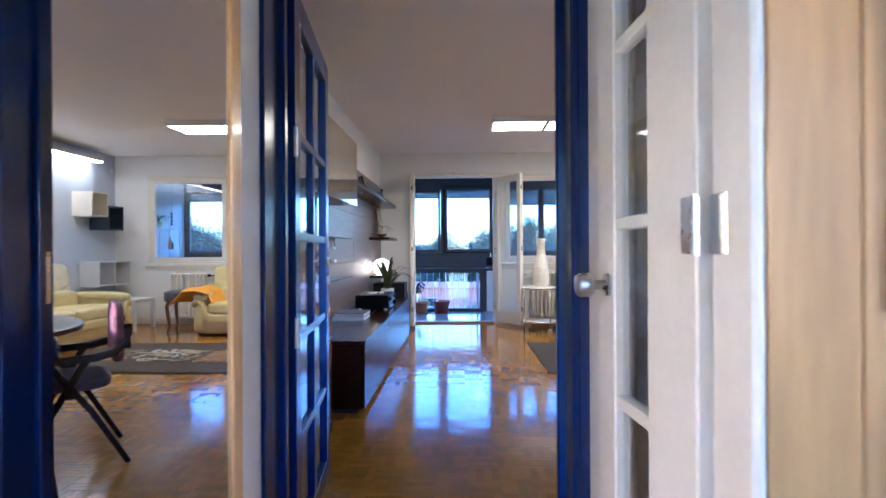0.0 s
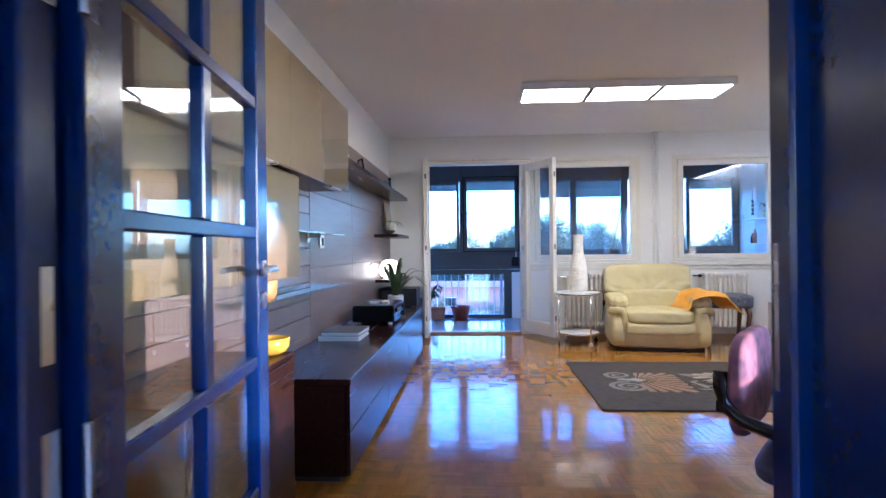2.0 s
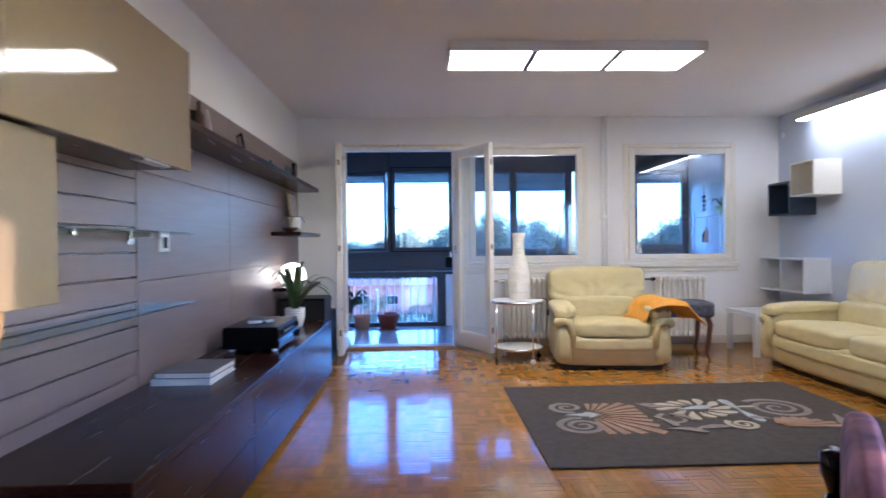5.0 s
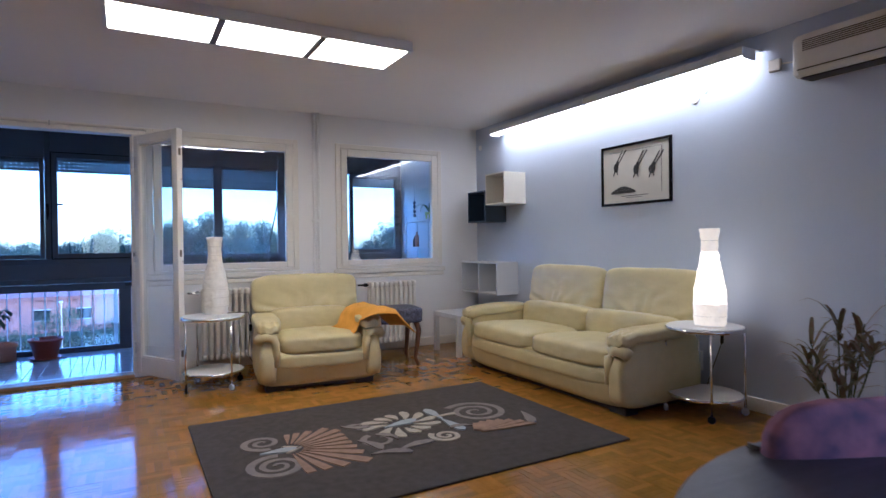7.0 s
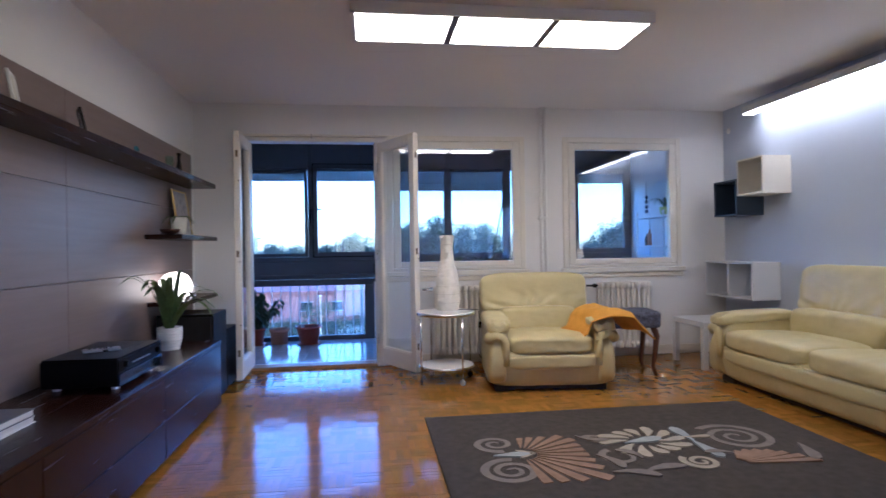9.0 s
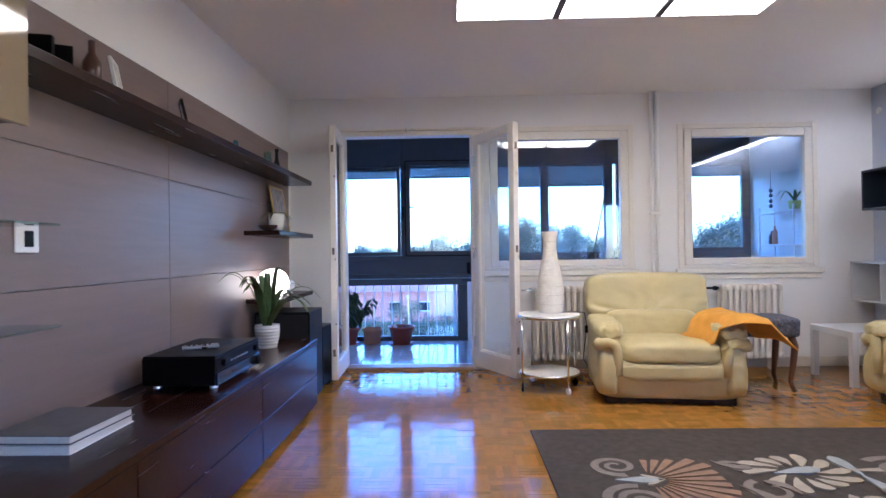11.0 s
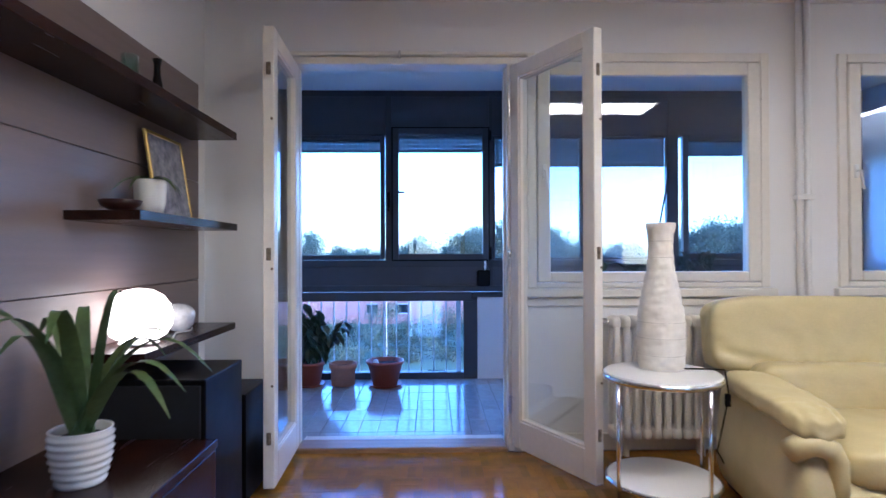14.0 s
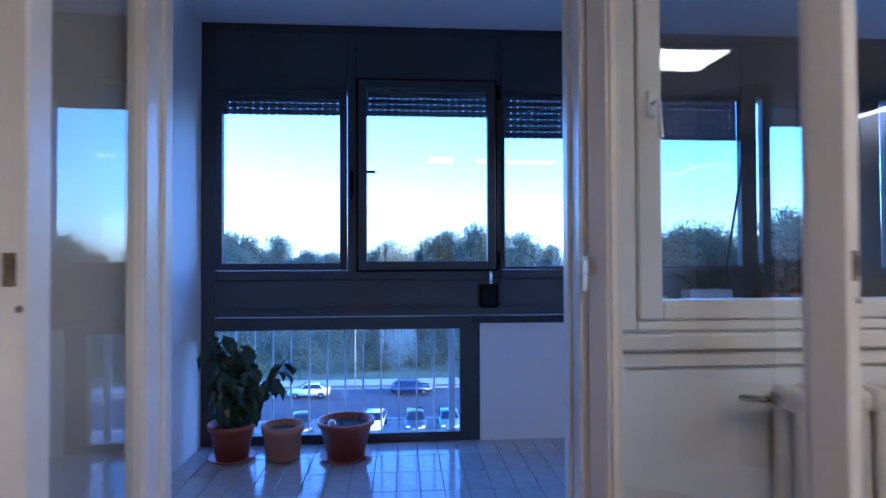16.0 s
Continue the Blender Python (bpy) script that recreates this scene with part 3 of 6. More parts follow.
def window(name, x0, x1, z0, z1, label, handle_x):
    w = thing(name, label, "window", kind="structure")
    f, s = 0.055, 0.075
    y0 = YN - 0.015
    part("window_frame", boxes((x0, x0 + f, y0, YN + 0.11, z0, z1), (x1 - f, x1, y0, YN + 0.11, z0, z1), (x0 + f, x1 - f, y0, YN + 0.11, z1 - f, z1), (x0 + f, x1 - f, y0, YN + 0.11, z0, z0 + 0.03), bevel=0.005), CREAM, w)
    a, b, c, d = x0 + f + 0.004, x1 - f - 0.004, z0 + 0.033, z1 - f - 0.004
    y1 = YN - 0.022
    part("sash", boxes((a, a + s, y1, YN + 0.05, c, d), (b - s, b, y1, YN + 0.05, c, d), (a + s, b - s, y1, YN + 0.05, d - s, d), (a + s, b - s, y1, YN + 0.05, c, c + 0.06), bevel=0.006), CREAM, w)
    pane = part("pane", boxes((a + s - 0.006, b - s + 0.006, YN + 0.012, YN + 0.018, c + 0.054, d - s + 0.006)), GLASS, w)
    pane.visible_shadow = False
    part("window_sill", boxes((x0 - 0.03, x1 + 0.03, YN - 0.045, YN, z0 - 0.055, z0 - 0.006), (x0 - 0.02, x1 + 0.02, YN - 0.02, YN, z0 - 0.11, z0 - 0.06), bevel=0.006), CREAM, w)
    part("handle", tube(boxes((handle_x - 0.014, handle_x + 0.014, y1 - 0.012, y1, 1.60, 1.68), bevel=0.004), [(handle_x, y1 - 0.012, 1.64), (handle_x, y1 - 0.045, 1.64), (handle_x + 0.01, y1 - 0.048, 1.53)], 0.008), WHITE, w, "white window handle")
    for z in (z0 + 0.25, z1 - 0.25):
        hx = x1 - f if handle_x < (x0 + x1) / 2 else x0 + f
        part("hinge", tube(bmesh.new(), [(hx, y1 - 0.005, z - 0.03), (hx, y1 - 0.005, z + 0.03)], 0.008), CREAM, w)
    return w


window("window_1", DX1 + 0.12, 2.31, WZ0, WZ1, "cream painted single window beside the balcony door", DX1 + 0.22)
window("window_2", 2.725, 4.06, WZ0, WZ1, "cream painted single window in the corner", 2.82)

# ---- the glazed balcony front ----
bf = thing("wall_balcony_front", "dark bronze aluminium glazed balcony front", "glazing", kind="structure")
Y0, Y1 = YO, YO + 0.07


def bar(x0, x1, z0, z1, y0=Y0, y1=Y1, m=DARKALU, name="frame_bar"):
    return part(name, boxes((x0, x1, y0, y1, z0, z1), bevel=0.004), m, bf)


part("wall_base", boxes((0.735, 4.52, YO, YO + 0.12, -0.2, 0.735)), WALL, bf, "white plastered parapet")
part("stone_sill", boxes((0.675, 4.52, YO - 0.02, YO + 0.15, 0.737, 0.785), bevel=0.005), STONE, bf, "dark stone sill")
bar(BX, XL + 0.02, -0.05, HB)
bar(4.465, 4.52, 0.79, HB)
bar(XL + 0.02, 4.465, HB - 0.06, HB)
bar(XL + 0.02, 4.465, 1.03, 1.095)
bar(XL + 0.02, 4.465, 0.79, 0.85)
bar(XL + 0.02, 0.735, 0.70, 0.785)
bar(0.60, 0.733, -0.05, 0.70)
bar(XL + 0.02, 0.60, -0.05, 0.012)
bar(-0.15, -0.09, 1.095, HB - 0.06)
bar(0.85, 0.89, 0.85, HB - 0.06)
bar(1.75, 1.82, 0.85, HB - 0.06)
bar(2.60, 2.70, 0.85, HB - 0.06)
bar(3.47, 3.62, 0.85, HB - 0.06)
for a, b in ((XL + 0.02, 0.85), (0.89, 1.75), (1.82, 2.60), (2.70, 3.47), (3.62, 4.465)):
    part("infill_panel", boxes((a, b, Y0 + 0.015, Y0 + 0.045, 0.85, 1.03)), PANELD, bf)
for a, b in ((XL + 0.02, -0.15), (-0.09, 0.85), (0.89, 1.75), (1.82, 2.60), (2.70, 3.47), (3.62, 4.465)):
    part("shutter_box", boxes((a, b, Y0 + 0.004, Y0 + 0.16, 2.30, HB - 0.06), bevel=0.004), PANELD, bf)
lw = part("pane", boxes((XL + 0.05, 0.605, YO + 0.03, YO + 0.036, 0.006, 0.706)), GLASS, bf)
lw.visible_shadow = False
slat_cache = {}


def shutter(x0, x1, z0, z1):
    """A part-lowered roller shutter: single slats with rows of light holes between them."""
    n = max(1, round((z1 - z0) / 0.042))
    hgt = (z1 - z0) / n
    key = (round(x1 - x0, 3), round(hgt, 4))
    if key not in slat_cache:
        w = x1 - x0
        bm = boxes((0, w, 0, 0.010, 0.006, hgt + 0.0006))
        k = int(w / 0.048)
        step = w / k
        for i in range(k):
            box(bm, i * step + 0.013, i * step + step, 0.001, 0.009, -0.0005, 0.0065)
        slat_cache[key] = finish("slat", bm, SLAT)
    for i in range(n):
        ob = new("slat", slat_cache[key])
        ob.parent = bf
        ob.matrix_basis = pose(x0, YO + 0.05, z0 + i * hgt)


def casement(x0, x1, z0, z1, shut, y=YO, deep=0.05, s=0.055, gasket=False):
    part("casement_frame", boxes((x0, x0 + s, y - 0.012, y + deep, z0, z1), (x1 - s, x1, y - 0.012, y + deep, z0, z1), (x0 + s, x1 - s, y - 0.012, y + deep, z1 - s, z1), (x0 + s, x1 - s, y - 0.012, y + deep, z0, z0 + s), bevel=0.005), DARKALU, bf)
    if gasket:
        part("gasket", boxes((x0 - 0.014, x0, y + 0.0, y + 0.03, z0 - 0.014, z1 + 0.014), (x1, x1 + 0.014, y, y + 0.03, z0 - 0.014, z1 + 0.014), (x0, x1, y, y + 0.03, z0 - 0.014, z0), (x0, x1, y, y + 0.03, z1, z1 + 0.014), bevel=0.003), BLACK, bf, "black rubber gasket")
    pane = part("pane", boxes((x0 + s - 0.005, x1 - s + 0.005, y + 0.02, y + 0.026, z0 + s - 0.005, z1 - s + 0.005)), GLASS, bf)
    pane.visible_shadow = False
    shutter(x0 + 0.02, x1 - 0.02, shut, 2.30)


casement(XL + 0.022, -0.155, 1.10, 2.295, 2.14, s=0.045)
casement(-0.075, 0.84, 1.10, 2.36, 2.14, y=YO - 0.035, gasket=True)
casement(0.89, 1.75, 1.098, 2.295, 2.0, s=0.02)
casement(1.82, 2.60, 1.098, 2.295, 2.0, s=0.02)
casement(2.74, 3.46, 1.098, 2.295, 2.105)
casement(3.66, 4.46, 1.098, 2.295, 2.105)
part("handle", tube(boxes((-0.135, -0.105, YO - 0.03, YO, 1.60, 1.75), bevel=0.004), [(-0.12, YO - 0.03, 1.70), (-0.12, YO - 0.055, 1.70), (-0.12, YO - 0.058, 1.56)], 0.009), BLACK, bf, "black window handle")
part("handle", boxes((-0.02, 0.04, YO - 0.075, YO - 0.05, 1.735, 1.752), bevel=0.004), BLACK, bf)
part("hinge", tube(bmesh.new(), [(0.862, YO - 0.03, 1.10), (0.862, YO - 0.03, 1.22)], 0.013), BLACK, bf)
part("hinge", tube(bmesh.new(), [(0.862, YO - 0.03, 2.24), (0.862, YO - 0.03, 2.34)], 0.012), BLACK, bf)
part("shutter_strap", boxes((0.80, 0.82, YO - 0.012, YO - 0.006, 0.98, 2.3)), METAL, bf)
part("strap_winder", boxes((0.73, 0.86, YO - 0.05, YO - 0.002, 0.84, 1.0), bevel=0.02, seg=3), BLACK, bf, "black shutter strap winder")
part("stay_rod", tube(bmesh.new(), [(2.40, YO - 0.10, 1.06), (2.62, YO - 0.02, 2.04)], 0.009), BLACK, bf, "thin black stay rod")
part("rail_top", boxes((XL, 0.72, YO + 0.18, YO + 0.22, 0.86, 0.90)), RAILW, bf)
nb = 13
for i in range(nb):
    x = XL + 0.10 + i * (0.56 - XL - 0.10) / (nb - 1)
    wide = 0.045 if i == nb - 1 else 0.012
    part("railing_bar", boxes((x - wide / 2, x + wide / 2, YO + 0.19, YO + 0.205, -0.1, 0.86)), RAILW, bf)
sh = thing("balcony_shelf_unit", "white wire shelf unit on the balcony end wall", "shelf", pose(4.49, 10.3, 0))
for z in (1.165, 1.55):
    part("shelf_board", boxes((-0.20, 0.0, -0.02, 0.72, z - 0.012, z + 0.012), bevel=0.003), WHITE, sh)
for y in (0.0, 0.70):
    part("upright", boxes((-0.2, -0.185, y - 0.01, y + 0.01, -0.056, 1.62)), WHITE, sh)
    part("upright", boxes((-0.02, -0.005, y - 0.01, y + 0.01, -0.056, 1.62)), WHITE, sh)
yp = thing("potted_plant", "small arching plant in a lime green pot", "plant", pose(4.40, 10.45, 1.563))
part("pot", lathe([(0.05, 0), (0.07, 0.10), (0.066, 0.10), (0.05, 0.03)], 20), mat("lime_pot", (0.55, 0.62, 0.12), 0.4), yp, smooth=True)
bm = bmesh.new()
for i in range(9):
    strip_leaf(bm, (0, 0, 0.09), i * 2.4, 0.2 + 0.05 * (i % 3), 0.22, 0.2, 0.014)
part("leaves", bm, LEAF, yp, smooth=True)
for y, z, h, m in ((10.85, 1.18, 0.22, TERRA2), (10.92, 1.18, 0.16, BLACK)):
    solid("bottle", lathe([(0.03, 0), (0.03, h * 0.7), (0.012, h * 0.8), (0.012, h)], 14), m, "narrow bottle on the white wire shelf", "bottle", smooth=True, at=pose(4.40, y, z))
solid("string_ornament", tube(puff(*[(-0.022, 0.022, -0.022, 0.022, z, z + 0.05) for z in (0, 0.06, 0.13, 0.19)], p=2.5, n=4), [(0, 0, 0), (0, 0, 0.45)], 0.003), NAVY, "hanging string of dark wooden beads", "ornament", at=pose(4.44, 11.0, 1.62), smooth=True)

# ---- living room: lamps ----
cl = thing("ceiling_lamp", "flat white three-panel LED ceiling light", "ceiling light", pose(0.60, 7.06, 2.585))
part("housing", boxes((-0.015, 1.885, -0.015, 0.485, 0.012, 0.064), (-0.015, 0.010, -0.015, 0.485, -0.004, 0.012), (1.86, 1.885, -0.015, 0.485, -0.004, 0.012), (-0.015, 1.885, -0.015, 0.010, -0.004, 0.012), (-0.015, 1.885, 0.460, 0.485, -0.004, 0.012)), WHITE, cl)
for i in range(3):
    part("diffuser", boxes((0.012 + i * 0.63, 0.012 + i * 0.63 + 0.585, 0.012, 0.458, 0.0, 0.012), bevel=0.003), LAMP, cl, "glowing white diffuser")
for x in (0.598, 1.228):
    part("divider", boxes((x, x + 0.043, 0.010, 0.460, -0.008, 0.0115), bevel=0.002), mat("grey_anodised_strip", (0.16, 0.16, 0.17), 0.5), cl, "grey aluminium divider")
tl = thing("wall_wash_lamp", "long slim white strip light high on the wall", "strip light", pose(4.36, 0, 2.455))
for y0, y1 in ((5.80, 7.33), (7.34, 8.88)):
    part("housing", boxes((0.0, 0.012, y0, y1, 0.014, 0.078), (0.012, 0.15, y0, y1, 0.066, 0.078), (0.15, 0.218, y0, y1, 0.071, 0.078), (0.012, 0.15, y0, y0 + 0.01, 0.0, 0.066), (0.012, 0.15, y1 - 0.01, y1, 0.0, 0.066), bevel=0.002), BOXG, tl)
    part("diffuser", boxes((0.014, 0.11, y0 + 0.015, y1 - 0.015, 0.006, 0.060)), TUBE, tl, "glowing white diffuser")
    for y in (y0 + 0.2, y1 - 0.24):
        part("bracket", boxes((0.148, 0.22, y, y + 0.04, 0.05, 0.077)), WHITE, tl)

# ---- west side ----
for z0, z1 in ((0.50, 1.02), (1.02, 1.56), (1.56, 2.105)):
    for y0, y1 in ((5.76, 7.08), (7.08, 9.33)):
        solid("wall_panel", boxes((XL + 0.001, XL + 0.036, y0 + 0.0015, y1 - 0.0015, z0 + 0.0015, z1 - 0.0015), bevel=0.0015), TAUPE, "smooth taupe panel of the media wall", "wall panel", group="taupe wall panels")
for i in range(17):
    z = 0.10 + i * 0.118
    solid("slat_panel", boxes((XL + 0.001, XL + 0.034, 2.80, 5.757, z + 0.003, z + 0.115), bevel=0.002), TAUPE, "narrow taupe board of the slatted media wall", "wall panel", group="taupe slat boards")
for i in range(3):
    y0 = 4.62 + i * 1.185
    sb = thing("sideboard", "low dark wenge sideboard unit with two drawers", "sideboard", pose(-0.992, y0, 0), group="sideboard units")
    part("body", boxes((0, 0.51, 0.001, 1.183, 0.03, 0.478), bevel=0.002), WENGE, sb)
    part("plinth", boxes((0.02, 0.48, 0.02, 1.165, 0.0, 0.03)), DARKFEET, sb)
    part("drawer", boxes((0.512, 0.534, 0.004, 1.181, 0.035, 0.245), bevel=0.002), WENGE, sb)
    part("drawer", boxes((0.512, 0.534, 0.004, 1.181, 0.250, 0.474), bevel=0.002), WENGE, sb)
solid("worktop", boxes((-0.992, -0.453, 4.618, 8.175, 0.479, 0.511), bevel=0.003), WENGE, "continuous dark wenge top board of the sideboard", "worktop")
lc = thing("low_cabinet", "low dark wenge cabinet beside the sideboard", "cabinet", pose(-0.99, 3.35, 0))
part("body", boxes((0, 0.38, 0, 0.84, 0.0, 0.70), bevel=0.003), WENGE, lc)
part("top", boxes((0, 0.40, -0.01, 0.85, 0.701, 0.725), bevel=0.003), WENGE, lc)
part("door", boxes((0.382, 0.40, 0.004, 0.836, 0.02, 0.698), bevel=0.002), WENGE, lc)
c1 = thing("wall_cabinet", "long glossy beige wall cabinet with wenge carcass", "cabinet", pose(-0.99, 3.30, 1.545))
part("body", boxes((0, 0.275, 0, 2.36, 0.0, 0.54), bevel=0.002), WENGE, c1)
part("door", boxes((0.277, 0.297, 0.0, 1.178, -0.01, 0.545), bevel=0.002), BEIGE, c1)
part("door", boxes((0.277, 0.297, 1.182, 2.36, -0.01, 0.545), bevel=0.002), BEIGE, c1)
for y in (0.75, 1.9):
    part("handle", boxes((0.255, 0.302, y, y + 0.25, -0.022, -0.012), bevel=0.002), METAL, c1)
c2 = thing("wall_cabinet", "square glossy beige wall cabinet", "cabinet", pose(-0.99, 3.30, 1.02))
part("body", boxes((0, 0.215, 0, 1.48, 0.0, 0.505), bevel=0.002), WENGE, c2)
part("door", boxes((0.217, 0.237, 0, 1.485, -0.008, 0.515), bevel=0.002), BEIGE, c2)


def shelf(y0, y1, x1, z0, z1):
    solid("wall_shelf", boxes((-0.992, x1, y0, y1, z0, z1), bevel=0.002), WENGE, "dark wenge floating wall shelf", "shelf", group="wenge shelves")


shelf(5.68, 9.22, -0.745, 1.772, 1.812)
shelf(8.17, 9.16, -0.722, 1.284, 1.319)
shelf(8.20, 9.13, -0.722, 0.773, 0.806)
for y0, z in ((4.85, 1.25), (4.35, 0.90)):
    gs = thing("glass_shelf", "clear glass shelf on steel brackets", "shelf", pose(-0.992, y0, z), group="glass shelves")
    part("pane", boxes((0, 0.20, 0, 5.93 - y0, 0, 0.008), bevel=0.001), SHGLASS, gs)
    for y in (0.25, 5.93 - y0 - 0.25):
        part("bracket", boxes((0, 0.10, y, y + 0.02, -0.018, -0.001), (0, 0.012, y - 0.01, y + 0.03, -0.05, 0.01), bevel=0.002), METAL, gs)
th = thing("wall_sensor", "small white wall frame with a dark centre", "thermostat", pose(-0.993, 6.03, 1.21))
part("frame", boxes((0, 0.012, -0.055, 0.055, -0.05, 0.05), bevel=0.003), WHITE, th)
part("face", boxes((0.012, 0.018, -0.022, 0.022, -0.03, 0.03), bevel=0.003), BLACK, th)
am = thing("amplifier", "black hi-fi amplifier on the sideboard", "amplifier", pose(-0.89, 6.60, 0.512))
part("body", boxes((0, 0.345, 0, 0.56, 0.022, 0.150), bevel=0.004), BLACK, am)
part("lid", boxes((0.01, 0.35, -0.005, 0.565, 0.151, 0.161), bevel=0.002), BLACK, am)
part("front_panel", boxes((0.346, 0.358, 0, 0.56, 0.022, 0.082), bevel=0.003), mat("blue_black_fascia", (0.02, 0.03, 0.06), 0.2), am)
part("front_panel", boxes((0.346, 0.354, 0, 0.56, 0.086, 0.149), bevel=0.003), BLACK, am)
for y in (0.07, 0.49):
    part("knob", lathe([(0.018, 0), (0.016, 0.018)], 20), BLACK, am, at=pose(0.354, y, 0.118, 0, 90, 0))
    for x in (0.04, 0.31):
        part("foot", lathe([(0.02, 0), (0.018, 0.022)], 16), METAL, am, at=pose(x, y, 0))
part("volume_knob", lathe([(0.026, 0), (0.026, 0.02), (0.022, 0.024)], 24), BLACK, am, at=pose(0.358, 0.49, 0.052, 0, 90, 0))
part("display", boxes((0.3585, 0.3595, 0.17, 0.36, 0.045, 0.068)), mat("dark_display_glass", (0.01, 0.015, 0.03), 0.08, var=0.0, bump=0), am)
for i in range(6):
    part("button", boxes((0.354, 0.358, 0.16 + i * 0.04, 0.185 + i * 0.04, 0.108, 0.116), bevel=0.001), METAL, am)
for i in range(9):
    part("vent_slot", boxes((0.05 + i * 0.028, 0.06 + i * 0.028, 0.30, 0.52, 0.1612, 0.163)), DARKFEET, am)
rc = thing("remote_control", "slim silver remote control on the amplifier", "remote control", pose(-0.70, 6.80, 0.676, 0, 0, -62))
part("body", boxes((-0.025, 0.025, -0.085, 0.085, 0, 0.018), bevel=0.006, seg=2), METAL, rc)
for i in range(5):
    part("button_row", boxes((-0.016, 0.016, -0.06 + i * 0.024, -0.048 + i * 0.024, 0.018, 0.0205)), BLACK, rc)
for i, (w, h, z) in enumerate(((0.29, 0.36, 0.512), (0.28, 0.34, 0.543))):
    bk = thing("book", "large grey hardback book lying flat", "book", pose(-0.945 + 0.01 * i, 5.77 + 0.01 * i, z, 0, 0, -1.5 * i), group="books on the sideboard")
    part("cover", boxes((0, w, 0, h, 0, 0.003), (0, w, 0, h, 0.026, 0.029), (0, 0.004, 0, h, 0.003, 0.026)), BOOK1 if i else WHITE, bk)
    part("page_block", boxes((0.005, w - 0.006, 0.005, h - 0.005, 0.0032, 0.0258)), BOOKP, bk)


def ribbed_pot(r0, r1, h, ribs):
    prof = [(r0, 0)]
    for i in range(ribs * 4 + 1):
        u = i / (ribs * 4)
        prof.append((r0 + (r1 - r0) * u + 0.003 * math.sin(u * ribs * 2 * math.pi), 0.004 + u * (h - 0.006)))
    prof += [(r1, h), (r1 - 0.008, h), (r1 - 0.01, h - 0.03)]
    return lathe(prof, 32)


pp = thing("potted_plant", "strap-leaved green plant in a ribbed white pot", "plant", pose(-0.70, 7.80, 0.512))
part("pot", shaped(ribbed_pot(0.062, 0.082, 0.155, 7), lambda c: (c.x * 0.10 * math.sin(c.z / 0.155 * math.pi), c.y * 0.10 * math.sin(c.z / 0.155 * math.pi), 0)), CERAMIC, pp, "ribbed white ceramic pot", smooth=True)
part("soil", disc(0.07, 0.11, 0.13, 24), SOIL, pp)
bm = bmesh.new()
rnd = random.Random(4)
for i in range(14):
    steep = rnd.random()
    strip_leaf(bm, (rnd.uniform(-0.02, 0.02), rnd.uniform(-0.02, 0.02), 0.13), i * 2.4 + rnd.uniform(-0.3, 0.3), 0.08 + 0.36 * (1 - steep), 0.54 - 0.14 * (1 - steep) + rnd.uniform(-0.12, 0.05), 0.03 + 0.20 * (1 - steep), 0.029, seg=9)
part("leaves", bm, LEAF, pp, "long arching green leaves", smooth=True)


def speaker(name, label, x0, x1, y0, y1, h):
    s = thing(name, label, "speaker", pose(0, 0, 0))
    part("cabinet", boxes((x0, x1, y0, y1, 0.015, h), bevel=0.006, seg=2), BLACK, s)
    part("grille", boxes((x0 + 0.015, x1 - 0.015, y0 - 0.012, y0 - 0.001, 0.03, h - 0.02), bevel=0.004), mat("black_speaker_cloth", (0.008, 0.008, 0.010), 0.9, grain=500, bump=0.1), s)
    part("foot", boxes((x0 + 0.02, x1 - 0.02, y0 + 0.02, y1 - 0.02, 0.0, 0.015)), DARKFEET, s)
    return s


speaker("speaker", "black floor speaker beside the sideboard", -0.95, -0.53, 8.26, 8.66, 0.70)
speaker("speaker", "black subwoofer standing near the balcony door", -0.935, -0.555, 8.78, 9.12, 0.515)
gl = thing("globe_lamp", "lit white opal globe table lamp on the shelf", "table lamp", pose(-0.86, 8.43, 0.807))
part("globe", lathe([(0.06, 0.012), (0.10, 0.035), (0.122, 0.075), (0.125, 0.115), (0.114, 0.155), (0.09, 0.19), (0.05, 0.213), (0.01, 0.22)], 32), GLOBE, gl, "glowing opal glass globe", smooth=True)
part("base", disc(0.075, 0.0, 0.012), WHITE, gl)
part("flex", tube(bmesh.new(), [(0.10, 0.06, 0.004), (0.06, 0.17, 0.004), (0.02, 0.28, 0.004), (0.05, 0.36, 0.004), (0.02, 0.45, 0.004)], 0.004), CABLE, gl, "white flex")
solid("glass_ball", puff((-0.07, 0.07, -0.07, 0.07, 0, 0.13), p=2.3, n=8, wrinkle=0.006), mat("cut_glass", (0.72, 0.73, 0.76), 0.1, var=0.1, scale=30, spec=0.8), "faceted clear glass ball on the shelf", "ornament", smooth=True, at=pose(-0.86, 8.78, 0.807))
solid("bowl", lathe([(0.03, 0), (0.065, 0.02), (0.075, 0.04), (0.068, 0.042), (0.05, 0.018)], 24), BROWNC, "small dark brown bowl on the shelf", "bowl", smooth=True, at=pose(-0.84, 8.26, 1.32))
op = thing("potted_plant", "trailing plant in a smooth white pot", "plant", pose(-0.85, 8.50, 1.32))
part("pot", lathe([(0.045, 0), (0.058, 0.05), (0.064, 0.13), (0.060, 0.145), (0.054, 0.145), (0.05, 0.10)], 28), CERAMIC, op, smooth=True)
bm = bmesh.new()
for i in range(8):
    strip_leaf(bm, (0, 0, 0.135), i * 2.39, 0.13 + 0.03 * (i % 3), 0.05, 0.10, 0.013)
part("leaves", bm, LEAF, op, smooth=True)


